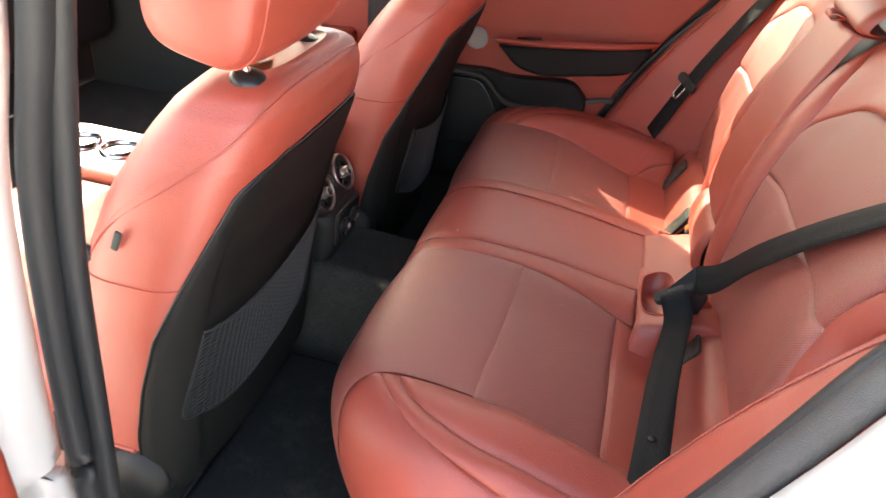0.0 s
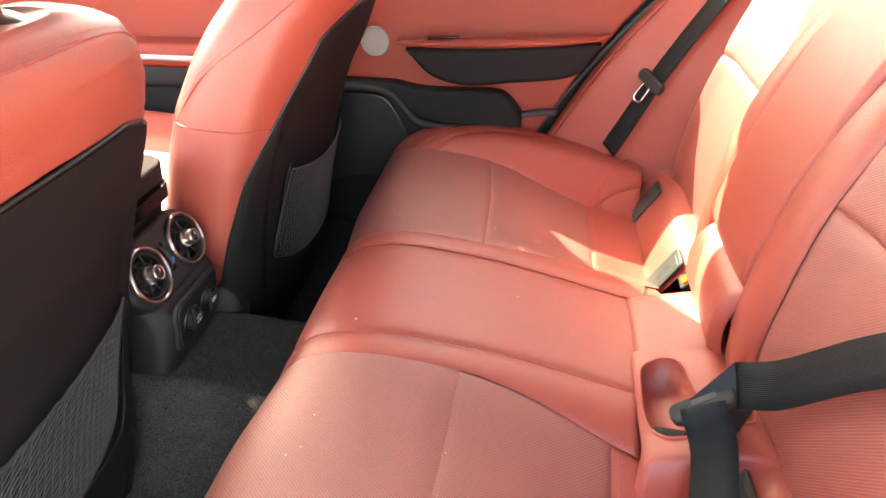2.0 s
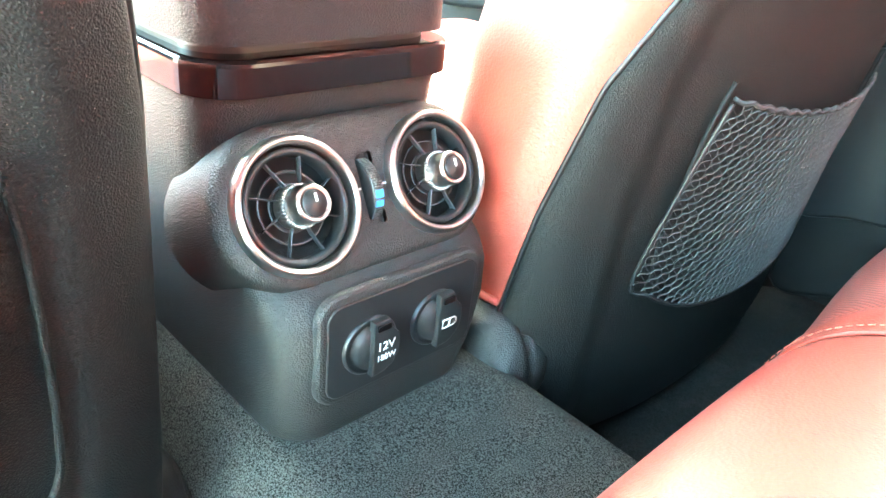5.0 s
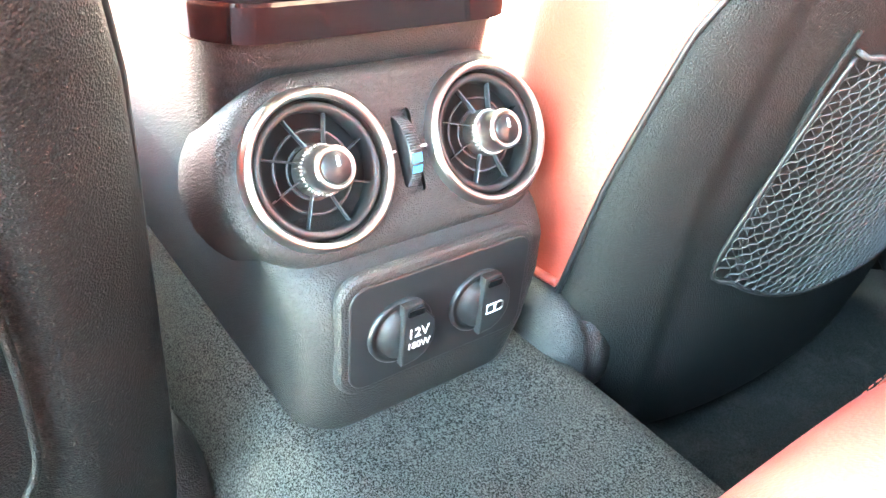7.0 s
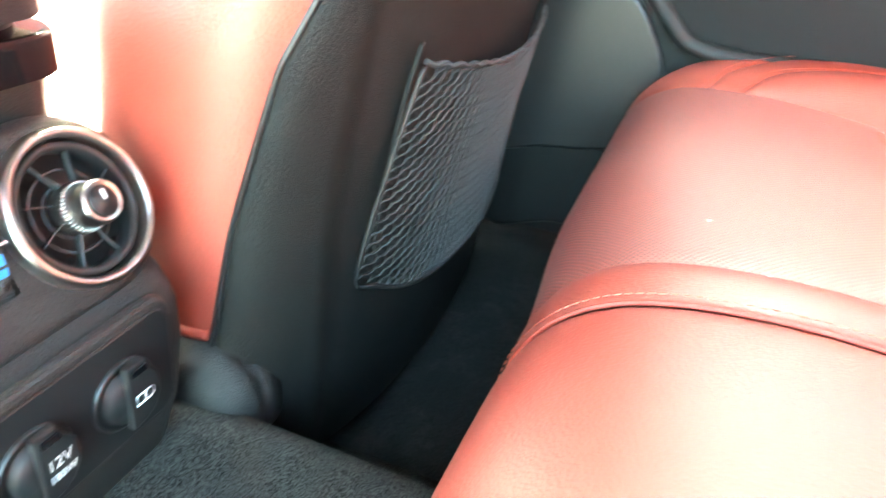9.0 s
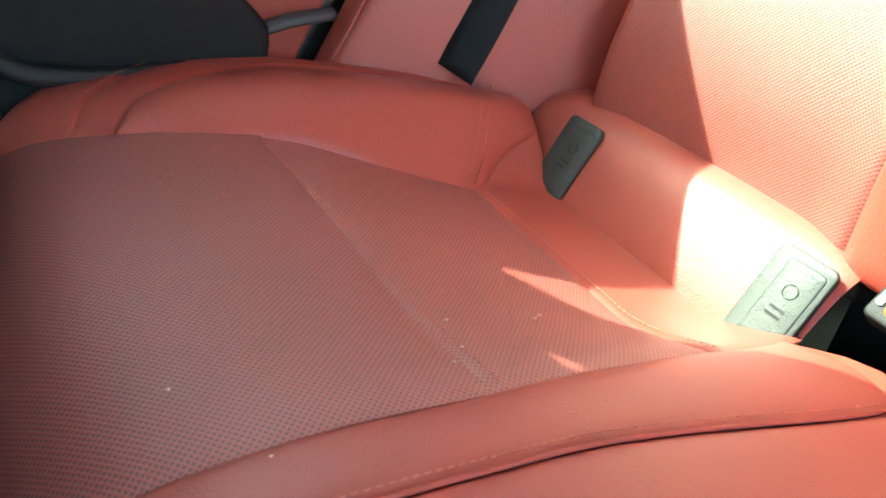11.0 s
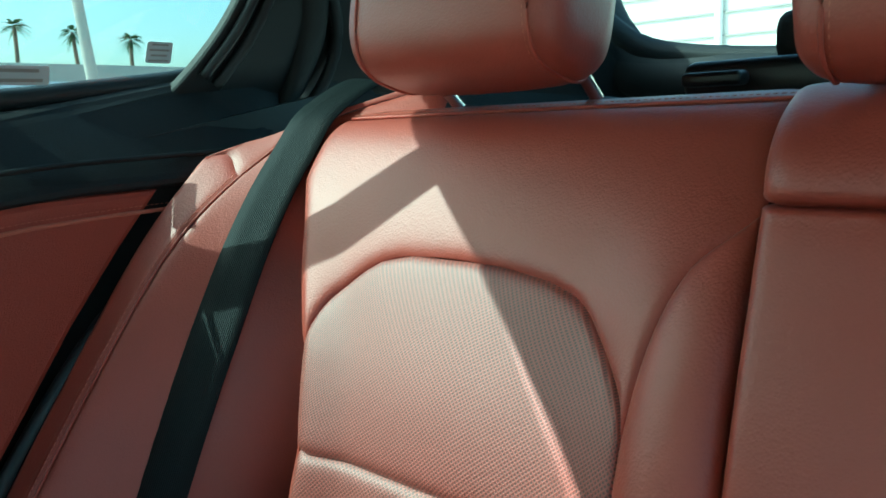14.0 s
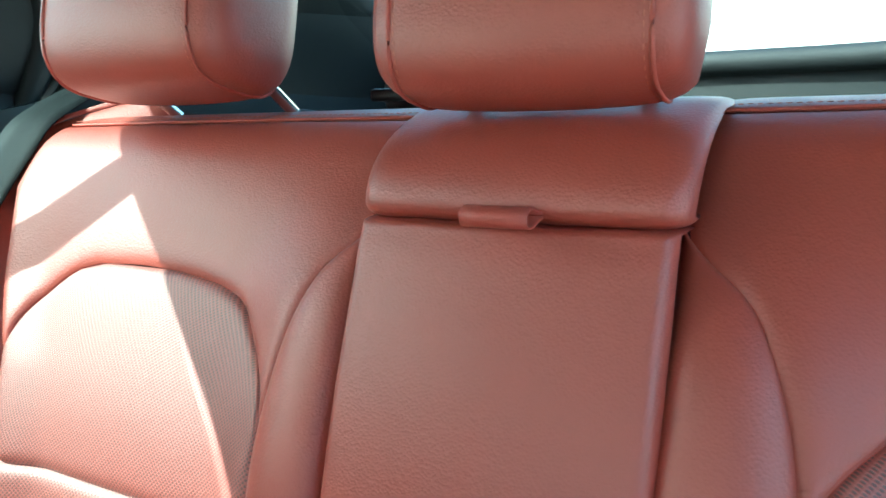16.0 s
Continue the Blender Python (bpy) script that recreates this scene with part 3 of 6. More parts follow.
def roof_mesh():
    # Front edge, out of view, is stretched forward to keep sun off the console.
    xs, ys = np.linspace(-1.02, 1.25, 24), np.linspace(-0.70, 0.66, 24)
    def z(x, y):
        return RAIL + 0.055 + 0.05 * (1 - sstep(0.35, 0.70, x)) - 0.05 * ((y + 0.02) / 0.64) ** 2 - 0.09 * max(0, x - 0.55) ** 2 * 2.2 - 0.14 * max(0, -0.25 - x) ** 2 * 2
    v = [(x, y, z(x, y)) for x in xs for y in ys]
    n = len(v)
    v += [(x, y, z + 0.03) for x, y, z in v]
    f = grid_faces(24, 24)
    return build(v, f + [tuple(i + n for i in q[::-1]) for q in f])


part("headliner", roof_mesh(), M_HEAD, roof)
dash = tagged(new("dashboard"), "dark dashboard below the windscreen", "dashboard", kind="structure")
part("dash_top", rbox((0.45, 1.50, 0.45), (-1.28, YC, 0.62), 0.06, 4), M_SOFT, dash)
part("light_line", tube([(-1.05, -0.75, 0.80), (-1.055, 0.1, 0.805), (-1.05, 0.70, 0.80)], 0.006, 6), M_CHROME, dash)

deck = tagged(new("luggage_floor"), "dark luggage area behind the rear seat", "luggage area", kind="structure")
part("deck_panel", rbox((0.70, 1.24, 0.03), (1.40, YC, 0.86), 0.008), M_TRIM, deck)
part("hatch_sill", tube([(1.60, -0.64, 1.15), (1.66, -0.55, 1.06), (1.70, -0.3, 1.025), (1.71, 0.0, 1.02), (1.70, 0.26, 1.025), (1.66, 0.51, 1.055), (1.60, 0.60, 1.12)], 0.020, 10, steps=50), M_TRIM, deck)
part("hatch_wall", rbox((0.04, 1.24, 0.34), (1.73, YC, 0.84), 0.01), M_TRIM, deck)
for s in (1, -1):
    part("hatch_pillar", tube([(1.25, YC + s * 0.68, 1.29), (1.60, YC + s * 0.655, 1.17), (1.66, YC + s * 0.62, 1.08), (1.685, YC + s * 0.55, 1.02), (1.69, YC + s * 0.30, 0.985)], 0.050, 12, steps=40), M_TRIM, deck)
rear_glass = part("rear_glass", build([(1.70, -0.66, 1.00), (1.70, 0.62, 1.00), (1.20, 0.60, 1.30), (1.20, -0.64, 1.30)], [(0, 1, 2, 3)]), M_GLASS, deck, "tinted rear window glass", smooth=False)

# near side: open doorway with seal, white body and the opened door
doorway = tagged(new("door_frame_near"), "white door opening with black rubber seals", "door frame", kind="structure")
part("pillar_seal", tube([(x + 0.014, y, z) for x, y, z in [(0.060, -0.752, 1.14), (0.034, -0.758, 0.964), (0.014, -0.758, 0.858), (-0.010, -0.758, 0.693), (-0.025, -0.758, 0.481), (-0.037, -0.758, 0.282), (-0.03, -0.76, 0.12)]], 0.014, 10, steps=50), M_RUBBER, doorway)
part("pillar_cover", tube([(x + 0.014, y, z) for x, y, z in [(0.060, -0.770, 1.14), (0.025, -0.775, 0.961), (-0.018, -0.775, 0.793), (-0.042, -0.775, 0.571), (-0.051, -0.775, 0.399), (-0.048, -0.775, 0.29), (-0.045, -0.775, 0.1)]], 0.019, 10, steps=50, flat=0.8), M_RUBBER, doorway)
part("pillar_paint", tube([(x + 0.014, y, z) for x, y, z in [(-0.010, -0.80, 1.14), (-0.042, -0.805, 0.961), (-0.085, -0.805, 0.793), (-0.109, -0.805, 0.571), (-0.118, -0.805, 0.399), (-0.112, -0.805, 0.29), (-0.11, -0.805, 0.0)]], 0.052, 12, steps=50, flat=0.9), M_WHITE, doorway, "white painted body pillar")
part("sill_paint", rbox((0.80, 0.14, 0.14), (0.26, -0.83, 0.02), 0.03, 4), M_WHITE, doorway, "white painted door sill")
part("arch_seal", tube([(0.46, -0.80, 0.10), (0.545, -0.812, 0.36), (0.606, -0.812, 0.515), (0.668, -0.812, 0.645), (0.714, -0.812, 0.755), (0.750, -0.812, 0.845), (0.83, -0.80, 0.985)], 0.009, 10, steps=50), M_RUBBER, doorway)
part("arch_band", tube([(0.462, -0.826, 0.09), (0.552, -0.826, 0.37), (0.615, -0.826, 0.525), (0.678, -0.826, 0.655), (0.725, -0.826, 0.765), (0.762, -0.826, 0.855), (0.84, -0.82, 1.0)], 0.018, 10, steps=50, flat=0.8), M_GREYTRIM, doorway, "grey rubber band along the wheel arch")
part("arch_paint", tube([(0.52, -0.885, 0.07), (0.612, -0.885, 0.35), (0.675, -0.885, 0.51), (0.738, -0.885, 0.64), (0.787, -0.885, 0.75), (0.828, -0.885, 0.85), (0.91, -0.88, 1.0)], 0.070, 12, steps=50), M_WHITE, doorway, "white painted wheel arch edge")
part("quarter_inside", slab([(0.70, 0.05), (1.5, 0.05), (1.5, 1.05), (1.10, 1.05), (0.92, 0.88), (0.82, 0.66)], 0.01, wall_y(-0.79), 0.0), M_TRIM, doorway, smooth=False)
part("quarter_panel", slab([(0.66, 0.0), (1.7, 0.0), (1.7, 1.0), (0.95, 1.0), (0.86, 0.86), (0.76, 0.66)], 0.03, wall_y(-0.86), 0.0), M_WHITE, doorway, "white painted rear quarter panel", smooth=False)
part("striker", tube([(0.80, -0.92, 0.63), (0.80, -0.97, 0.63), (0.82, -0.97, 0.645), (0.82, -0.92, 0.645)], 0.006, 8), M_STEEL, doorway, "steel door striker")
open_door = tagged(new("door_3"), "opened rear door with red inner panel and white shell", "car door", kind="structure")
part("shell", rbox((0.09, 1.00, 1.00), (-0.08, -1.36, 0.46), 0.03, 4), M_WHITE, open_door, "white painted door shell")
part("inner_panel", rbox((0.12, 0.92, 0.68), (0.030, -1.41, 0.335), 0.03, 4), M_DOORRED, open_door, "red leather inner door panel")
part("buffer", rbox((0.03, 0.018, 0.03), (0.03, -0.94, 0.60), 0.006), M_RUBBER, open_door, "black rubber buffer")


# rear wall below the seats, body floor outside
closing = tagged(new("seat_bulkhead"), "dark bulkhead behind the rear seat", "bulkhead", kind="structure")
part("bulkhead", rbox((0.03, 1.40, 0.80), (1.06, YC, 0.50), 0.0), M_SMOOTH, closing, smooth=False)
for s in (1, -1):
    part("wheel_box", rbox((0.27, 0.26, 0.36), (0.925, YC + s * 0.69, 0.25), 0.02), M_SMOOTH, closing, smooth=False)
part("toe_board", rbox((0.03, 1.60, 0.70), (-1.22, YC, 0.40), 0.0), M_SMOOTH, closing, smooth=False)
part("under_seat", rbox((0.62, 1.50, 0.20), (0.66, YC, 0.20), 0.01), M_SMOOTH, closing, smooth=False)


# ---------------------------------------------------------------- rear bench
BENCH_Y = -0.02
PROFILE = np.array([(0.285, 0.13), (0.240, 0.20), (0.214, 0.30), (0.220, 0.372), (0.258, 0.420), (0.33, 0.437), (0.435, 0.432),
                    (0.53, 0.424), (0.62, 0.416), (0.70, 0.410), (0.78, 0.405), (0.86, 0.40)])


def profile_at(table, v):
    v = min(max(v, 0.0), len(table) - 1.001)
    i = int(v)
    t = v - i
    e = [table[max(0, min(len(table) - 1, i + k))] for k in (-1, 0, 1, 2)]
    return 0.5 * (2 * e[1] + (e[2] - e[0]) * t + (2 * e[0] - 5 * e[1] + 4 * e[2] - e[3]) * t**2 + (3 * e[1] - e[0] - 3 * e[2] + e[3]) * t**3)


def bench(u, v):
    shift = 0.008 - 0.030 * sstep(6.0, 9.0, v)
    x, z = profile_at(PROFILE, v)
    w = abs(u)
    # the front swells forward below the two outer seats
    x -= (0.014 + 0.012 * sstep(0.15, 0.32, w)) * (1 - sstep(3.0, 6.0, v))
    # the hollows of the two outer seats, deeper towards the back
    drop = 0.010 * sstep(4.0, 5.5, v) + 0.046 * sstep(5.0, 9.0, v)
    z -= drop * sstep(0.130, 0.290, w) * (1 - sstep(0.50, 0.585, w))
    # raised wings, round front corners and side
    z += 0.012 * sstep(0.50, 0.60, w) * sstep(4.5, 6.5, v)
    k = max(0.0, w - (0.59 if u > 0 else 0.45))
    x += (3.4 if u > 0 else 2.6) * k * k * (1 - sstep(3.0, 8.5, v))
    # the cushion ends below the pocket for the fastened buckle
    z -= 0.06 * sstep(8.40, 8.52, v) * sstep(-0.203, -0.195, u) * (1 - sstep(-0.052, -0.040, u))
    z -= 0.16 * max(0.0, (w - 0.655) / 0.10) ** 2 * sstep(2.0, 5.0, v)
    return (x, u + shift, z)


rear_bench = thing("rear_bench_cushion", "red leather rear bench cushion with perforated seat inserts", "car seat cushion")
for s in (1, -1):
    f = s > 0
    q = lambda *pts: [(s * a, b) for a, b in pts]  # noqa: E731
    inner = ((0.164, 1.0), (0.163, 3.0), (0.160, 4.2), (0.159, 5.0), (0.159, 6.0))
    outer = ((0.60, 1.0), (0.585, 2.6), (0.550, 3.6), (0.525, 4.4), (0.520, 5.0), (0.520, 5.83))
    panel("front_insert", rear_bench, bench, (q((0.164, 1.0), (0.60, 1.0)), q(*outer), q((0.159, 6.0), (0.35, 5.95), (0.520, 5.83)), q(*inner)), M_PERF, (34, 44), sink=0.0018, soft=0.006, flip=True, label="perforated red leather insert")
    panel("rear_insert", rear_bench, bench, (q((0.159, 6.0), (0.35, 5.95), (0.520, 5.83)), q((0.520, 5.83), (0.505, 7.0), (0.500, 8.0)), q((0.192, 8.0), (0.35, 8.03), (0.500, 8.0)), q((0.159, 6.0), (0.172, 7.0), (0.192, 8.0))), M_PERF, (34, 26), sink=0.0035, soft=0.007, flip=True, label="perforated red leather insert")
    panel("rear_strip", rear_bench, bench, (q((0.192, 8.0), (0.35, 8.03), (0.500, 8.0)), q((0.500, 8.0), (0.535, 8.6), (0.555, 9.3)), q((0.203, 9.3), (0.555, 9.3)), q((0.192, 8.0), (0.203, 9.3))), M_RED, (30, 16), sink=0.005, flip=True)
    inside = ((0.520, 5.0), (0.520, 6.0), (0.505, 7.0), (0.500, 8.0), (0.535, 8.6), (0.555, 9.3))
    ridge = ((0.525, 4.75), (0.585, 5.05), (0.632, 5.8), (0.645, 7.0), (0.640, 8.3), (0.625, 9.3))
    panel("wing", rear_bench, bench, (q((0.520, 4.85), (0.522, 4.80), (0.525, 4.75)), q(*ridge), q((0.555, 9.3), (0.625, 9.3)), q((0.520, 4.85), *inside[1:])), M_RED, (22, 50), sink=0.005, crown=0.008, flip=True, label="puffed red leather side wing")
    panel("wing_band", rear_bench, bench, (q((0.525, 4.40), (0.525, 4.75)), q(*ridge), q((0.690, 9.3), (0.625, 9.3)), q((0.525, 4.40), (0.585, 4.55), (0.655, 5.1), (0.688, 6.0), (0.700, 7.5), (0.690, 9.3))), M_RED, (16, 50), sink=0.004, crown=0.003, flip=True)
    panel("side_cover", rear_bench, bench, (q((0.60, 1.0), (0.78, 1.2)), q((0.78, 1.2), (0.765, 4.0), (0.765, 9.3)), q((0.690, 9.3), (0.765, 9.3)), q((0.60, 1.0), (0.585, 2.6), (0.550, 3.6), (0.525, 4.40), (0.585, 4.55), (0.655, 5.1), (0.688, 6.0), (0.700, 7.5), (0.690, 9.3))), M_RED, (20, 80), sink=0.004, flip=True)
    stitches("stitching", rear_bench, on(bench, q(*ridge), 0.0015, True, 60))
    stitches("stitching", rear_bench, on(bench, q((0.535, 4.45), (0.595, 4.58), (0.662, 5.12), (0.694, 6.0), (0.705, 7.5), (0.695, 9.3)), 0.0015, True, 60))
    stitches("stitching", rear_bench, on(bench, q((0.166, 6.09), (0.35, 6.01), (0.514, 5.81)), 0.0005, True, 40))
    stitches("stitching", rear_bench, on(bench, q((0.197, 8.09), (0.35, 8.12), (0.496, 8.09)), 0.0005, True, 40))
    stitches("stitching", rear_bench, on(bench, q((0.122, 1.4), (0.121, 4.2), (0.118, 6.0), (0.115, 7.5), (0.113, 8.6)), 0.0012, True, 70))
    corner = q((0.500, 8.0), (0.55, 8.4), (0.60, 8.78), (0.640, 9.1))
    seam_line("wing_seam", rear_bench, bench, corner, 0.0013, M_PIPING, 0.004, True, 30)
    stitches("stitching", rear_bench, on(bench, q((0.500, 7.88), (0.555, 8.3), (0.605, 8.68), (0.645, 9.0)), 0.0065, True, 30))
    panel("centre_band", rear_bench, bench, (q((0.117, 1.0), (0.164, 1.0)), q(*inner, (0.172, 7.0), (0.192, 8.0), (0.203, 9.0)), q((0.108, 8.75), (0.203, 9.0)), q((0.117, 1.0), (0.116, 4.2), (0.113, 6.0), (0.110, 7.5), (0.108, 8.75))), M_RED, (14, 60), sink=0.002, crown=0.001, flip=True)
    seam_line("piping", rear_bench, bench, q((0.117, 1.2), (0.116, 4.2), (0.113, 6.0), (0.110, 7.5), (0.108, 8.7)), 0.0014, M_PIPING, -0.0015, True, 60)
    seam_line("cross_seam", rear_bench, bench, q((0.159, 6.0), (0.35, 5.95), (0.520, 5.83)), 0.0012, M_PERF, -0.0035, True, 40)
panel("centre_panel", rear_bench, bench, ([(-0.117, 1.0), (0.117, 1.0)], [(0.117, 1.0), (0.116, 4.2), (0.113, 6.0), (0.110, 7.5), (0.108, 8.75)], [(-0.108, 8.75), (0.108, 8.75)], [(-0.117, 1.0), (-0.116, 4.2), (-0.113, 6.0), (-0.110, 7.5), (-0.108, 8.75)]), M_RED, (26, 60), sink=0.004, crown=0.003, flip=True)


panel("under_cover", rear_bench, bench, ([(-0.70, 1.2), (0.70, 1.2)], [(0.70, 1.2), (0.69, 9.2)], [(-0.69, 9.2), (0.69, 9.2)], [(-0.70, 1.2), (-0.69, 9.2)]), M_RED, (90, 60), sink=0.0, lift=-0.0075, flip=True)


# strip at the back of the cushion, with child-seat anchor covers, the belt buckles' slots
def heel(u, v):
    w = abs(u)
    base = np.array([(0.703, 0.328), (0.716, 0.356), (0.732, 0.386), (0.748, 0.412), (0.770, 0.431), (0.820, 0.438)])
    x, z = profile_at(base, v)
    if w < 0.19:
        k = 1 - sstep(0.10, 0.19, w)
        z = z * (1 - k) + (0.405 + 0.012 * v) * k
    return (x, u + BENCH_Y, z)


for s in (1, -1):
    q = lambda *pts: [(s * a, b) for a, b in pts]  # noqa: E731
    panel("heel_strip", rear_bench, heel, (q((0.206, 0.0), (0.58, 0.0)), q((0.58, 0.0), (0.60, 2.5), (0.585, 5.0)), q((0.200, 5.0), (0.585, 5.0)), q((0.206, 0.0), (0.200, 5.0))), M_RED, (36, 22), sink=0.006, soft=0.012, flip=True)


def tongue_panel(u, v):
    """Flap of leather between the centre seat and its backrest."""
    return (0.655 + 0.022 * v, u + BENCH_Y, 0.418 + 0.006 * v - 0.02 * max(0, v - 4) ** 2 * 0.2)


def flap_z(x):
    return tongue_panel(0, (x - 0.655) / 0.022)[2]


panel("centre_flap", rear_bench, tongue_panel, ([(-0.030, 0), (0.105, 0)], [(0.105, 0), (0.108, 6)], [(-0.030, 6), (0.108, 6)], [(-0.030, 0), (-0.030, 6)]), M_RED, (22, 18), sink=0.005, soft=0.005, flip=True, open_edges=(2, 3))
# the near end of the flap, round the open pocket that holds the buckle
rim = [(0.668, -0.078), (0.684, -0.071), (0.701, -0.075), (0.710, -0.092), (0.713, -0.120), (0.719, -0.146), (0.738, -0.157), (0.762, -0.160), (0.775, -0.170), (0.772, -0.186),
       (0.752, -0.196), (0.718, -0.206), (0.689, -0.212), (0.672, -0.209), (0.661, -0.196), (0.656, -0.169), (0.656, -0.129), (0.659, -0.092)]
rim = [tuple(q) for q in spline(rim + rim[:1], 97)[:-1]]
heart = np.array((0.692, -0.158))
flap_rings = [[] for _ in range(7)]
for x, y in rim:
    way = np.array((x, y)) - heart
    reach = min(((0.800 if way[0] > 0 else 0.6505) - heart[0]) / way[0] if way[0] else 9, ((-0.050 if way[1] > 0 else -0.240) - heart[1]) / way[1] if way[1] else 9)
    for k, ring in enumerate(flap_rings):
        px, py = heart + way * (1 + (max(reach, 1.02) - 1) * k / 6)
        sunk = max(math.exp(-(px - 0.6505) / 0.004), 0.3 * math.exp(-(py + 0.240) / 0.004)) * 0.005
        ring.append((px, py, flap_z(px) - sunk + (0.0005 if k == 0 else 0)))
# the near edge of the flap rolls down to the cushion
for out, drop in ((0.006, 0.007), (0.014, 0.024), (0.022, 0.056)):
    ring = []
    for px, py, pz in flap_rings[6]:
        near = 1 - sstep(-0.236, -0.226, py)
        wide = 1 - 0.5 * sstep(0.69, 0.71, px)
        ring.append((px - 0.3 * out * near, py - out * near * wide, pz - drop * near))
    flap_rings.append(ring)
n = len(rim)
part("pocket_flap", build([q for ring in flap_rings for q in ring], [(k * n + i, k * n + (i + 1) % n, (k + 1) * n + (i + 1) % n, (k + 1) * n + i) for k in range(9) for i in range(n)]), M_RED, rear_bench, "red leather flap round the buckle pocket")
rim = [(x, y, flap_z(x) + 0.0012) for x, y in rim]
part("pocket_rim", tube(rim, 0.0019, 8, closed=True), M_PIPING, rear_bench, "piped rim of the buckle pocket")
low = [(0.69 + 0.93 * (x - 0.69), -0.15 + 0.93 * (y + 0.15), z - 0.036) for x, y, z in rim]
part("pocket_lining", build(rim + low, [(k, (k + 1) % n, n + (k + 1) % n, n + k) for k in range(n)] + [tuple(range(n, 2 * n))]), M_RED, rear_bench, "red lined buckle pocket")
# Added black block: puts the darkness of a deep hole into the pocket floor.
part("pocket_dark_block", rbox((0.092, 0.040, 0.020), (0.715, -0.188, 0.394), 0.006), M_TRIM, rear_bench, "black block that stands in for the dark depth of the pocket")


def anchor_cover(place, yaw):
    c = thing("anchor_cover", "small black plastic child-seat anchor cover", "anchor cover", "anchor covers on the seat")
    m = Matrix.Translation(place) @ Matrix.Rotation(radians(yaw), 4, "Z") @ Matrix.Rotation(radians(-28), 4, "Y") @ wall_x(0)
    part("flap", slab(rounded(0.052, 0.086, 0.007), 0.005, m, 0.0015), M_COVER, c)
    part("emboss_ring", tube([tuple(m @ Vector((0.004 + 0.006 * math.cos(a), 0.012 + 0.006 * math.sin(a), 0.0060))) for a in np.linspace(0, 2 * math.pi, 20, endpoint=False)], 0.0005, 4, closed=True), M_SMOOTH, c)
    for dy in (-0.004, -0.010):
        part("emboss_bar", slab(rounded(0.014, 0.0025, 0.0008), 0.0006, m @ Matrix.Translation((0.004, dy, 0.0056)), 0.0), M_SMOOTH, c, smooth=False)
    part("flap_inset", slab(rounded(0.034, 0.070, 0.004), 0.0058, m @ Matrix.Translation((0.004, 0, 0)), 0.001), M_COVER, c)
    return c, m


anchor_cover((0.732, 0.488, 0.386), 180)
anchor_cover((0.733, 0.212, 0.388), 180)
anchor_cover((0.737, -0.264, 0.389), 180)

# ---------------------------------------------------------------- rear backrests
BACK = np.array([(0.785, 0.42), (0.780, 0.50), (0.786, 0.58), (0.800, 0.66), (0.822, 0.735), (0.850, 0.80), (0.880, 0.86), (0.915, 0.915),
                 (0.948, 0.952), (0.990, 0.970), (1.045, 0.965), (1.075, 0.90)])


def back_edge(v):
    """How far out the backrest reaches: waisted at the cross seam, wide at the shoulder."""
    return float(np.interp(v, (0.0, 1.5, 3.3, 4.5, 5.5, 6.1, 6.9, 8.0, 11.0), (0.545, 0.520, 0.503, 0.516, 0.546, 0.562, 0.590, 0.592, 0.575)))


def back(u, v):
    """The right backrest's cover: u is the distance across the car, v climbs the profile."""
    x, z = profile_at(BACK, v)
    low = 1 - sstep(5.5, 7.5, v)
    x -= 0.020 * (1 - sstep(0.17, 0.26, u)) * low
    edge = back_edge(v)
    x -= 0.010 * sstep(edge - 0.07, edge - 0.02, u) * (1 - sstep(4.5, 8.0, v))
    x += 0.045 * max(0.0, (u - edge + 0.030) / 0.042) ** 2
    x += 0.012 * max(0.0, (0.149 - u) / 0.014) ** 2 * low
    x += 0.006 * math.sin(math.pi * min(1, max(0, (u - 0.2) / 0.31))) * low
    return (x, u, z)


def back_left(u, v):
    x, y, z = back(u, v)
    d = y - 0.135
    return (x, -0.057 - 1.05 * d - 0.95 * d * abs(d), z)


ARCH = [(0.200, 4.45), (0.207, 4.80), (0.228, 5.22), (0.262, 5.68), (0.333, 5.88), (0.430, 5.85), (0.481, 5.33), (0.498, 4.90), (0.505, 4.45)]
BOLSTER = [(0.207, 0.0), (0.205, 2.0), (0.200, 3.38), (0.200, 4.45), (0.193, 5.35), (0.177, 6.1), (0.156, 6.45), (0.140, 6.68)]
SIDE = [(0.530, 0.0), (0.506, 1.5), (0.492, 3.38), (0.505, 4.45)]


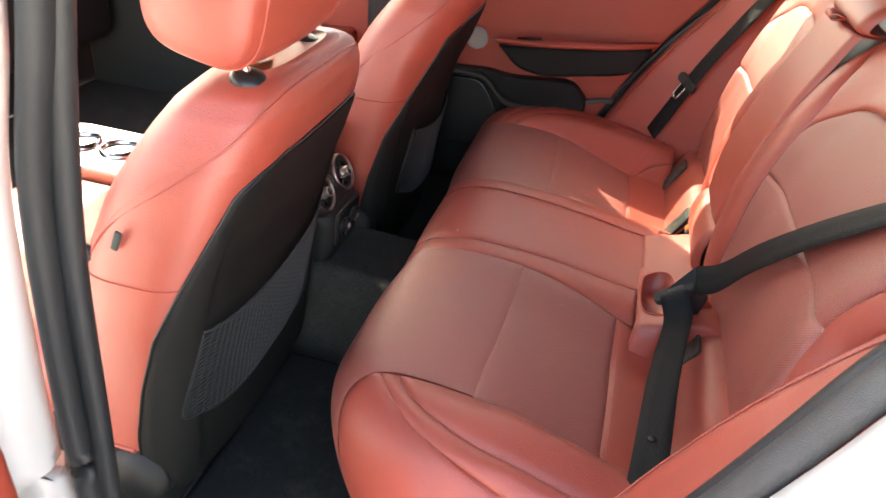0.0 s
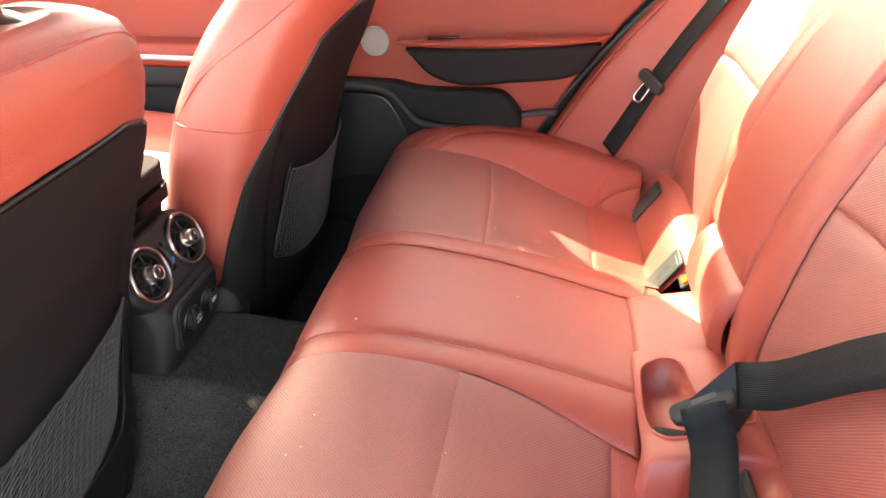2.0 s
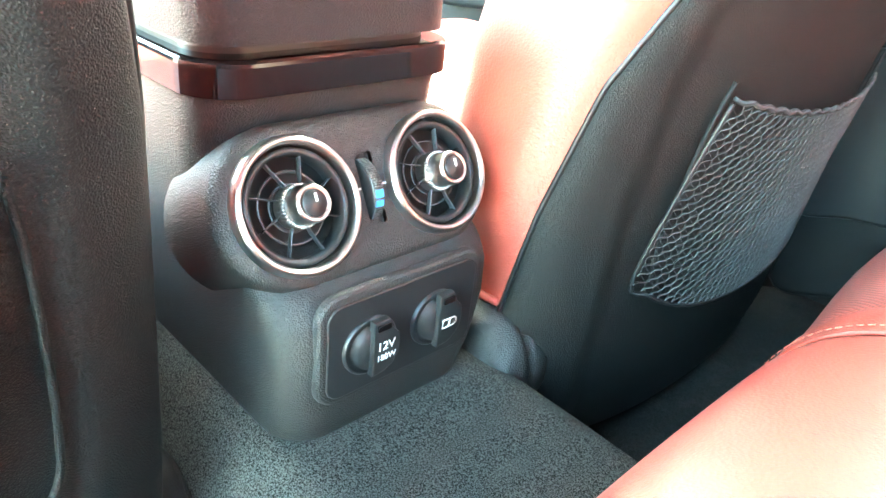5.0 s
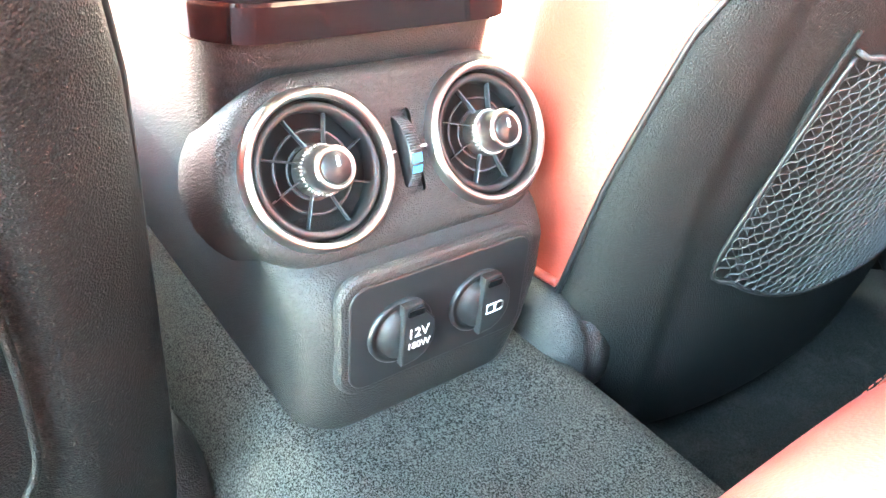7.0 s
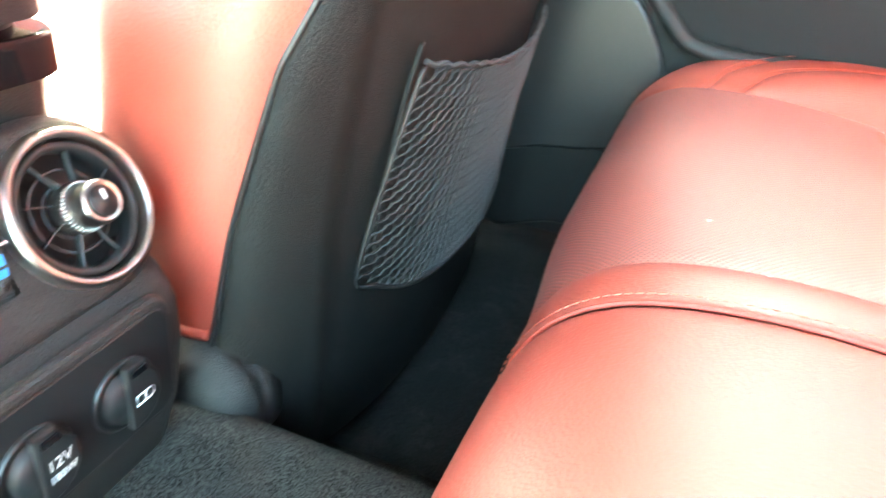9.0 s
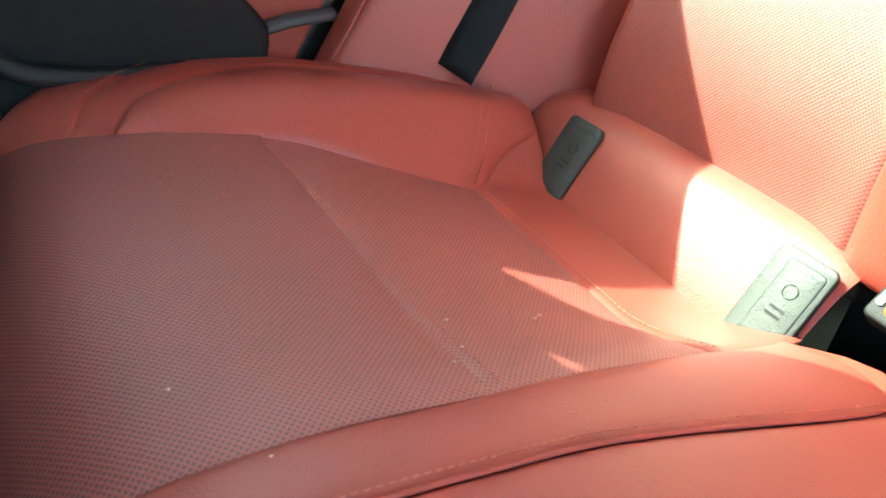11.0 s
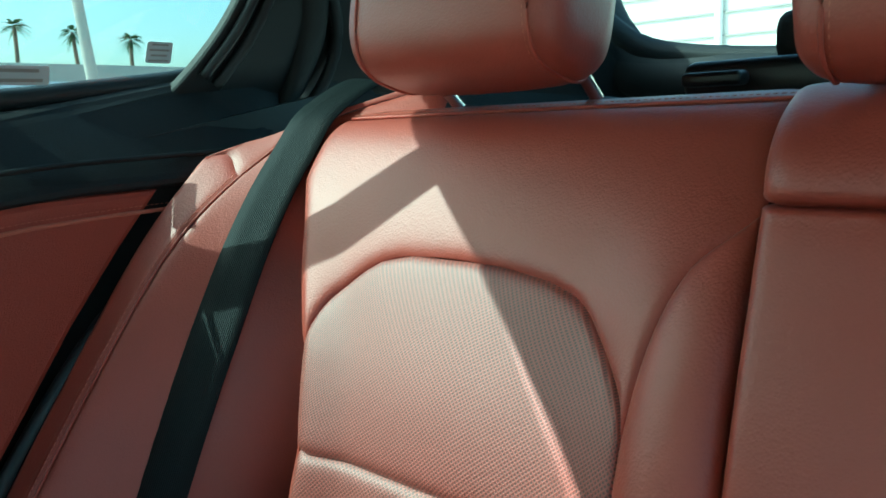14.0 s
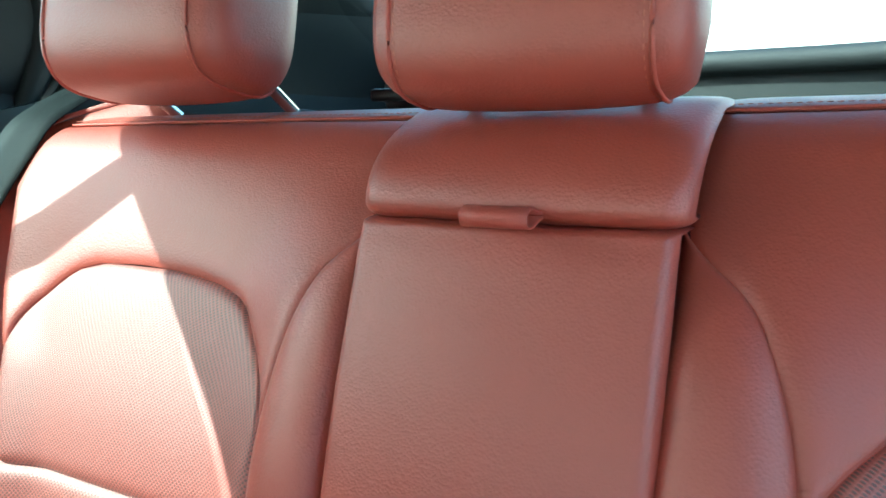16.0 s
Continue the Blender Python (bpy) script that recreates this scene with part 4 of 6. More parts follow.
def backrest(label, S, flip):
    b = thing("rear_seat_back", label, "car seat backrest", "rear backrests")
    f = flip
    rim = [(back_edge(v) + 0.010, v) for v in (0, 0.8, 1.6, 2.4, 3.3, 4.0, 4.45)]
    shoulder = [(back_edge(v) + 0.010, v) for v in (4.45, 5.0, 5.5, 6.1, 6.9, 7.6, 8.7)]
    panel("lower_insert", b, S, ([(0.207, 0), (0.53, 0)], SIDE[:3], [(0.200, 3.38), (0.35, 3.32), (0.492, 3.38)], BOLSTER[:3]), M_PERF, (36, 36), sink=0.006, soft=0.004, flip=f, label="perforated red leather lower insert")
    panel("upper_insert", b, S, ([(0.200, 3.38), (0.35, 3.32), (0.492, 3.38)], SIDE[2:], ARCH, [(0.200, 3.38), (0.200, 4.45)]), M_PERF, (44, 36), sink=0.006, soft=0.004, flip=f, crown=0.003, label="perforated red leather arched insert")
    panel("outer_edge", b, S, ([(0.53, 0), rim[0]], rim, [(0.505, 4.45), rim[-1]], SIDE), M_RED, (14, 30), sink=0.003, flip=f)
    panel("upper_cover", b, S, (ARCH + [shoulder[0]], shoulder, [(0.141, 8.7), (0.36, 8.75), shoulder[-1]], BOLSTER[3:] + [(0.141, 7.4), (0.141, 8.7)]), M_RED, (54, 40), sink=0.004, soft=0.006, flip=f)
    panel("top_cover", b, S, ([(0.141, 8.7), (0.36, 8.75), shoulder[-1]], [shoulder[-1], (0.58, 11)], [(0.141, 11), (0.58, 11)], [(0.141, 8.7), (0.141, 11)]), M_RED, (40, 20), sink=0.003, flip=f)
    panel("inner_bolster", b, S, ([(0.134, 0.0), (0.207, 0.0)], BOLSTER, [(0.135, 6.80), (0.140, 6.68)], [(0.134, 0.0), (0.135, 6.80)]), M_RED, (18, 50), sink=0.004, crown=0.010, flip=f, label="rounded red leather side bolster")
    part("top_seam", tube(on(S, [(0.141, 8.7), (0.36, 8.75), (0.59, 8.7)], -0.001, f), 0.0016, 6, steps=60), M_PIPING, b)
    part("arch_seam", tube(on(S, ARCH, -0.006, f, 60), 0.0014, 6, steps=90), M_PIPING, b)
    stitches("stitching", b, on(S, [(0.144, 8.82), (0.36, 8.87), (0.588, 8.82)], 0.001, f, 50))
    return b


back_r = backrest("red leather rear backrest section, partly sunlit", back, True)
back_l = backrest("red leather rear backrest section in shade", back_left, False)


# upper block between the two halves, above the fold-down armrest
BLOCK = np.array([(0.90, 0.905), (0.872, 0.906), (0.861, 0.915), (0.868, 0.934), (0.890, 0.953), (0.925, 0.968), (0.965, 0.975), (1.045, 0.966), (1.075, 0.90)])


def head_block(u, v):
    x, z = profile_at(BLOCK, v)
    k = (u - 0.0335) / 0.1065
    return (x + 0.012 * max(0.0, (abs(k) - 0.8) / 0.2) ** 2.2, u, z)


panel("centre_block", back_r, head_block, ([(-0.067, 0.0), (0.140, 0.0)], [(0.140, 0.0), (0.140, 8)], [(-0.075, 8), (0.140, 8)], [(-0.067, 0.0), (-0.072, 1.2), (-0.075, 3.0), (-0.075, 8)]), M_RED, (36, 48), sink=0.006, soft=0.008, flip=True, label="bulged red leather block above armrest")

armrest = thing("folding_armrest", "folded-up red leather centre armrest with pull loop", "armrest")
ARM = np.array([(0.775, 0.530), (0.753, 0.545), (0.752, 0.575), (0.763, 0.64), (0.785, 0.72), (0.812, 0.80), (0.838, 0.862), (0.853, 0.897), (0.866, 0.906), (0.93, 0.900)])


def arm(u, v):
    x, z = profile_at(ARM, v)
    k = (u - 0.036) / 0.101
    x += 0.012 * max(0.0, (abs(k) - 0.90) / 0.10) ** 2.2 + 0.004 * k * k
    return (x, u, z)


panel("face", armrest, arm, ([(-0.065, 0.0), (0.137, 0.0)], [(0.137, 0.0), (0.137, 9)], [(-0.065, 9), (0.137, 9)], [(-0.065, 0.0), (-0.065, 9)]), M_RED, (40, 60), sink=0.002, flip=True, label="smooth red leather armrest face")
LOWB = np.array([(0.760, 0.425), (0.742, 0.445), (0.736, 0.475), (0.740, 0.505), (0.752, 0.528), (0.775, 0.540), (0.81, 0.540)])


def low_block(u, v):
    x, z = profile_at(LOWB, v)
    k = (u - 0.0335) / 0.1065
    return (x + 0.030 * max(0.0, (abs(k) - 0.80) / 0.20) ** 2.2, u, z)


panel("lower_block", back_r, low_block, ([(-0.067, 0), (0.138, 0)], [(0.138, 0), (0.138, 6)], [(-0.067, 6), (0.138, 6)], [(-0.067, 0), (-0.067, 6)]), M_RED, (36, 26), sink=0.003, flip=True, label="rounded red leather block below armrest")


# Added black sheet: blocks light and darkens the gaps round the armrest.
def liner(u, v):
    x, z = profile_at(BACK, v)
    return (x + 0.028, u, z - 0.4 * max(0.0, 0.4 - v) - 0.020 * sstep(6.5, 8.5, v))


panel("gap_dark_sheet", armrest, liner, ([(-0.16, 0), (0.20, 0)], [(0.20, 0), (0.20, 10)], [(-0.16, 10), (0.20, 10)], [(-0.16, 0), (-0.16, 10)]), M_SMOOTH, (8, 40), sink=0.0, flip=True, label="added black sheet darkening the gaps round the armrest")
loop_line = [(0.880, 0.0, 0.9075), (0.858, 0.0, 0.9065), (0.846, 0.0, 0.9040), (0.838, 0.0, 0.9055), (0.837, 0.0, 0.9115), (0.845, 0.0, 0.9145), (0.858, 0.0, 0.9100), (0.880, 0.0, 0.9090)]
loop_line = [(x, 0.030, z + 0.005) for x, _, z in loop_line]
part("pull_loop", ribbon(loop_line, [(0, 1, 0)] * len(loop_line), 0.040, 0.0018, 60), M_PIPING, armrest, "red leather pull loop")
stitches("stitching", armrest, [(0.8365, 0.013, 0.9135), (0.8365, 0.047, 0.9135)])


# side pads between backrest and door
PAD_IN = np.array([(0.795, 0.562, 0.30), (0.800, 0.562, 0.405), (0.815, 0.564, 0.58), (0.850, 0.566, 0.73), (0.910, 0.566, 0.86), (1.010, 0.560, 0.985), (1.05, 0.555, 1.0)])
PAD_MID = np.array([(0.500, 0.735, 0.32), (0.545, 0.725, 0.42), (0.648, 0.690, 0.60), (0.740, 0.690, 0.755), (0.862, 0.668, 0.868), (0.995, 0.645, 0.962), (1.04, 0.635, 0.985)])
PAD_MID_R = np.array([(0.47, 0.685, 0.32), (0.540, 0.675, 0.43), (0.622, 0.664, 0.60), (0.732, 0.664, 0.755), (0.828, 0.660, 0.868), (0.945, 0.650, 0.960), (1.00, 0.640, 0.985)])
PAD_OUT_R = np.array([(0.45, 0.720, 0.30), (0.512, 0.714, 0.405), (0.612, 0.710, 0.595), (0.730, 0.707, 0.765), (0.815, 0.704, 0.875), (0.905, 0.700, 0.960), (0.96, 0.700, 0.98)])
PAD_OUT = np.array([(0.470, 0.790, 0.30), (0.530, 0.785, 0.395), (0.632, 0.778, 0.595), (0.745, 0.770, 0.765), (0.880, 0.755, 0.875), (1.030, 0.730, 0.960), (1.07, 0.720, 0.98)])


def side_pad(u, v, tables=(PAD_IN, PAD_MID_R, PAD_OUT_R)):
    """u runs from the backrest (0) to the door (1), v from the cushion (0) to the top (1)."""
    a, b, c = (profile_at(t, 4 * v + 1) for t in tables)
    w = sstep(0.45, 0.75, u)
    p = (a + (b - a) * u / 0.6) * (1 - w) + (b + (c - b) * (u - 0.6) / 0.4) * w
    p[0] += 0.6 * max(0.0, u - 0.94)
    return tuple(p)


def side_pad_left(u, v):
    x, y, z = side_pad(u, v, (PAD_IN, PAD_MID, PAD_OUT))
    return (x, 2 * YC - y, z)


def pad(S, flip, label):
    p = thing("side_pad", label, "car seat side pad", "side pads beside the backrest")
    edge = [(0.66, 0.0), (0.61, 0.3), (0.60, 0.7), (0.54, 0.86), (0.42, 0.95), (0.25, 0.985)]
    panel("pad_cover", p, S, ([(-0.45, -0.2), (0.66, -0.2)], [(0.66, -0.2), (0.61, 0.3), (0.60, 0.7), (0.54, 0.86)], [(-0.45, 1.0), (0.2, 0.99), (0.42, 0.95), (0.54, 0.86)], [(-0.45, -0.2), (-0.45, 1.0)]), M_RED, (34, 50), sink=0.004, flip=flip)
    panel("pad_border", p, S, ([(0.66, -0.2), (1.03, -0.2)], [(1.03, -0.2), (1.03, 0.5), (1.03, 0.9)], [(0.54, 0.86), (0.80, 0.92), (1.03, 0.9)], [(0.66, -0.2), (0.61, 0.3), (0.60, 0.7), (0.54, 0.86)]), M_RED, (22, 50), sink=0.003, flip=flip)
    panel("pad_top", p, S, ([(-0.45, 1.0), (0.2, 0.99), (0.42, 0.95), (0.54, 0.86)], [(0.54, 0.86), (0.80, 0.92), (1.0, 0.9)], [(-0.45, 1.06), (1.0, 1.04)], [(-0.45, 1.0), (-0.45, 1.06)]), M_RED, (20, 14), sink=0.003, flip=flip)
    part("piping", tube(on(S, edge, -0.0012, flip, 60), 0.0014, 6, steps=80), M_RED, p)
    stitches("stitching", p, on(S, [(0.69, 0.0), (0.64, 0.3), (0.63, 0.7), (0.57, 0.87)], 0.001, flip, 60))
    return p


pad(side_pad, True, "red leather side pad beside belt, piped edge")
pad(side_pad_left, False, "red leather side pad at the open door, stitched edge")


# ---------------------------------------------------------------- headrests
def headrest(label, place, size, lean, posts, post_down, group=""):
    h = thing("headrest", label, "headrest", group)
    w, d, t = size
    base = Matrix.Translation(place) @ Matrix.Rotation(radians(lean), 4, "Y")
    # pillow: rounded section swept across, ends puffed
    n, m = 40, 40
    verts = []
    for i in range(n):
        k = -1 + 2 * i / (n - 1)
        shrink = (1 - abs(k) ** 9) ** 0.33 if abs(k) < 1 else 0.0
        for j in range(m):
            a = 2 * math.pi * j / m
            c, s = math.cos(a), math.sin(a)
            px = d / 2 * math.copysign(abs(c) ** 0.62, c)
            pz = t / 2 * math.copysign(abs(s) ** 0.62, s)
            px *= 0.86 + 0.14 * math.cos(0.8 * k)
            bulge = 1 - 0.06 * k * k
            verts.append(base @ Vector((px * bulge * (0.55 + 0.45 * shrink), k * w / 2, pz * bulge * (0.55 + 0.45 * shrink))))
    faces = grid_faces(n, m, True) + [tuple(range(m)), tuple(reversed(range((n - 1) * m, n * m)))]
    part("pillow", build(verts, faces), M_RED, h, "smooth red leather pillow")
    for k in (-0.80, 0.80):
        ring = []
        for j in range(60):
            a = 2 * math.pi * j / 60
            c, s = math.cos(a), math.sin(a)
            b = (1 - 0.06 * k * k) * (0.55 + 0.45 * (1 - abs(k) ** 9) ** 0.33) * 1.008
            ring.append(base @ Vector((d / 2 * math.copysign(abs(c) ** 0.62, c) * (0.86 + 0.14 * math.cos(0.8 * k)) * b, k * w / 2, t / 2 * math.copysign(abs(s) ** 0.62, s) * b)))
        part("seam", tube([tuple(r) for r in ring], 0.0015, 6, closed=True), M_PIPING, h)
        stitches("stitching", h, [tuple(base @ Vector((0, -0.004 * math.copysign(1, k), 0)) - base.translation + r) for r in ring])
    for y in posts:
        p = part("post", tube([(place[0] + 0.01, place[1] + y, place[2] - t * 0.3), (place[0] + post_down[0], place[1] + y, place[2] + post_down[1])], 0.0058, 12, steps=6), M_STEEL, h, "polished steel post")
        part("collar", lathe([(0.0, 0.014), (0.0065, 0.014), (0.018, 0.012), (0.024, 0.006), (0.025, -0.004), (0.0, -0.004)], (place[0] + post_down[0], place[1] + y, place[2] + post_down[1]), (0.25, 0, 1), 24), M_SMOOTH, p, "black plastic collar")
    return h


headrest("red leather outer headrest on the rear backrest", (0.955, 0.386, 1.062), (0.212, 0.125, 0.155), 14, (-0.075, 0.075), (0.085, -0.103), "rear headrests")
headrest("red leather centre headrest on the rear backrest", (0.915, 0.031, 1.043), (0.194, 0.095, 0.145), 14, (-0.06, 0.06), (0.06, -0.084), "rear headrests")


# ---------------------------------------------------------------- belts
belt_r = thing("seat_belt", "black seat belt hanging unbuckled beside the backrest", "seat belt", "rear seat belts")
line_r = [tuple(q) for q in on(side_pad, [(0.34, 0.03), (0.29, 0.28), (0.25, 0.65), (0.30, 0.98)], 0.011, True, 12)] + [(1.040, 0.602, 1.008), (1.075, 0.60, 0.995)]
part("webbing", ribbon(line_r, [(0.52, -0.80, -0.15)] * 9 + [(0.35, -0.85, -0.12)] * 3 + [(0.15, -0.9, -0.1)] * 2, 0.050, 0.0014, 70), M_BELT, belt_r)
top_r, low_r = line_r[8], line_r[0]
way = (Vector(low_r) - Vector(top_r)).normalized()
spot = Vector(line_r[2]).lerp(Vector(line_r[3]), 0.6) + Vector((-0.006, -0.006, 0.002))
across = Vector((0.5, -0.8, -0.2))
across = (across - across.dot(way) * way).normalized()
out = way.cross(across).normalized()
if out.x > 0:
    out = -out
TONGUE = Matrix((( across.x, way.x, out.x, 0), (across.y, way.y, out.y, 0), (across.z, way.z, out.z, 0), (0, 0, 0, 1)))


def tongue(parent, m, plate=True):
    t = part("tongue", slab(rounded(0.074, 0.024, 0.010), 0.011, m @ Matrix.Translation((0, 0, -0.004)), 0.004, 3), M_BLACK, parent, "black moulded belt tongue", smooth=False)
    if plate:
        rim = [(-0.011, 0.010), (-0.011, 0.040), (-0.004, 0.046), (0.004, 0.046), (0.011, 0.040), (0.011, 0.010)]
        part("latch_plate", tube([tuple(m @ Vector((x, y, 0.004))) for x, y in rim], 0.0032, 6, steps=30, flat=0.5, up=tuple(m.to_3x3() @ Vector((0, 0, 1)))), M_STEEL, t, "steel latch plate")
    return t


tongue(belt_r, Matrix.Translation(spot) @ TONGUE)
part("belt_guide", tube([(1.06, 0.60, 1.015), (1.065, 0.575, 1.03), (1.05, 0.545, 1.022)], 0.006, 8), M_SMOOTH, belt_r)

belt_l = thing("seat_belt", "black seat belt fastened across the outer seat", "seat belt", "rear seat belts")
hub = Vector((0.701, -0.2165, 0.482))
along = Vector((-0.78, 0.0, -0.62))
pull = Vector((0.05, -0.95, -0.30))
pull = (pull - pull.dot(along) * along).normalized()
face = along.cross(pull)
tm = Matrix(((along.x, pull.x, face.x, hub.x), (along.y, pull.y, face.y, hub.y), (along.z, pull.z, face.z, hub.z), (0, 0, 0, 1)))
part("shoulder_webbing", ribbon([(0.7275, -0.2145, 0.5135), (0.752, -0.250, 0.549), (0.776, -0.322, 0.638), (0.808, -0.415, 0.738), (0.856, -0.49, 0.826), (0.99, -0.61, 1.01)], [(-0.05, 0.52, 0.76), (0.42, 0.60, 0.60), (0.64, 0.60, 0.46), (0.64, 0.60, 0.46), (0.62, 0.60, 0.46), (0.6, 0.55, 0.3)], 0.048, 0.0014, 90), M_BELT, belt_l)
part("lap_webbing", ribbon([tuple(hub - 0.003 * pull + 0.005 * face), tuple(hub + 0.014 * pull + 0.006 * face), (0.712, -0.252, 0.456), (0.703, -0.32, 0.442), (0.6925, -0.395, 0.438), (0.684, -0.48, 0.439), (0.676, -0.565, 0.440), (0.666, -0.665, 0.425)], [(0.80, 0, 0.60), (0.82, 0, 0.55), (0.95, 0.05, 0.30), (1, 0.06, 0.18), (1, 0.06, 0.15), (1, 0.05, 0.15), (1, 0.05, 0.2), (1.0, 0.0, 0.3)], 0.048, 0.0014, 90), M_BELT, belt_l)
fold = [(0.678, -0.213, 0.470), (0.7325, -0.2265, 0.494), (0.7225, -0.2025, 0.5335)]
fold += [(x + 0.001, y + 0.001, z - 0.001) for x, y, z in fold]
part("webbing_fold", build(fold, [(0, 1, 2), (5, 4, 3), (0, 3, 4, 1), (1, 4, 5, 2), (2, 5, 3, 0)]), M_BELT, belt_l, smooth=False)
tg = tongue(belt_l, tm, False)
part("tongue_label", slab(rounded(0.028, 0.007, 0.002), 0.0006, tm @ Matrix.Translation((-0.004, -0.003, 0.0072)), 0.0), M_GREYTRIM, tg, "pale worn mark", smooth=False)
part("stop_button", lathe([(0.0, 0.004), (0.005, 0.003), (0.007, 0.0), (0.0, -0.001)], (0.677, -0.530, 0.4415), (-0.15, 0, 1), 20), M_SMOOTH, belt_l)
part("buckle", rbox((0.046, 0.022, 0.080), (0.728, -0.198, 0.446), 0.006, turn=Matrix.Rotation(radians(12), 4, "Y")), M_SMOOTH, belt_l, "black belt buckle")


def buckle(place, turn):
    b = thing("belt_buckle", "black belt buckle with an orange release button", "belt buckle")
    m = Matrix.Translation(place) @ turn @ Matrix.Scale(0.78, 4)
    part("housing", slab(rounded(0.046, 0.062, 0.007), 0.022, m, 0.004, 3), M_TRIM, b, smooth=False)
    part("release_button", slab(rounded(0.026, 0.050, 0.006), 0.006, m @ Matrix.Translation((0.005, 0.002, 0.020)), 0.002), M_ORANGE, b, "orange release button", smooth=False)
    part("slot", slab(rounded(0.007, 0.040, 0.003), 0.0045, m @ Matrix.Translation((-0.015, 0.002, 0.0195)), 0.0), M_SMOOTH, b, smooth=False)
    return b


buckle((0.768, 0.142, 0.424), Matrix.Rotation(radians(180), 4, "Z") @ Matrix.Rotation(radians(-40), 4, "Y") @ wall_x(0))


# ---------------------------------------------------------------- front seats
ZS = np.array([0.17, 0.22, 0.30, 0.40, 0.50, 0.60, 0.68, 0.72, 0.75, 0.78, 0.81, 0.832, 0.845, 0.850])
REAR = np.array([0.070, 0.080, 0.090, 0.100, 0.117, 0.145, 0.172, 0.186, 0.196, 0.204, 0.207, 0.202, 0.190, 0.172])
FRONT = np.array([-0.11, -0.11, -0.12, -0.12, -0.105, -0.08, -0.045, -0.022, 0.0, 0.022, 0.046, 0.072, 0.096, 0.116])
HALF = np.array([0.245, 0.250, 0.255, 0.258, 0.258, 0.250, 0.238, 0.230, 0.220, 0.208, 0.190, 0.168, 0.140, 0.100])
EDGE = np.array([-0.012, -0.005, 0.005, 0.027, 0.057, 0.105, 0.145, 0.164, 0.192, 0.3, 0.3, 0.3, 0.3, 0.3])


def seat_ring(z):
    return [float(np.interp(z, ZS, a)) for a in (REAR, FRONT, HALF, EDGE)]


def seat_point(z, a, lift=0.0, power=3.4):
    """A point of the seatback's section: angle 0 looks to the rear."""
    r, f, h, _ = seat_ring(z)
    c, d = (r + f) / 2, (r - f) / 2
    e = 2 / (power if math.cos(a) > 0 else 3.4)
    x = c + (d + lift) * math.copysign(abs(math.cos(a)) ** e, math.cos(a))
    y = (h + lift) * math.copysign(abs(math.sin(a)) ** e, math.sin(a))
    return (x, y, z)


def edge_angle(z, power=3.4):
    r, f, h, b = seat_ring(z)
    c, d = (r + f) / 2, (r - f) / 2
    k = min(0.999, max(-0.999, (b - c) / d))
    return math.acos(math.copysign(abs(k) ** ((power if k > 0 else 3.4) / 2), k))


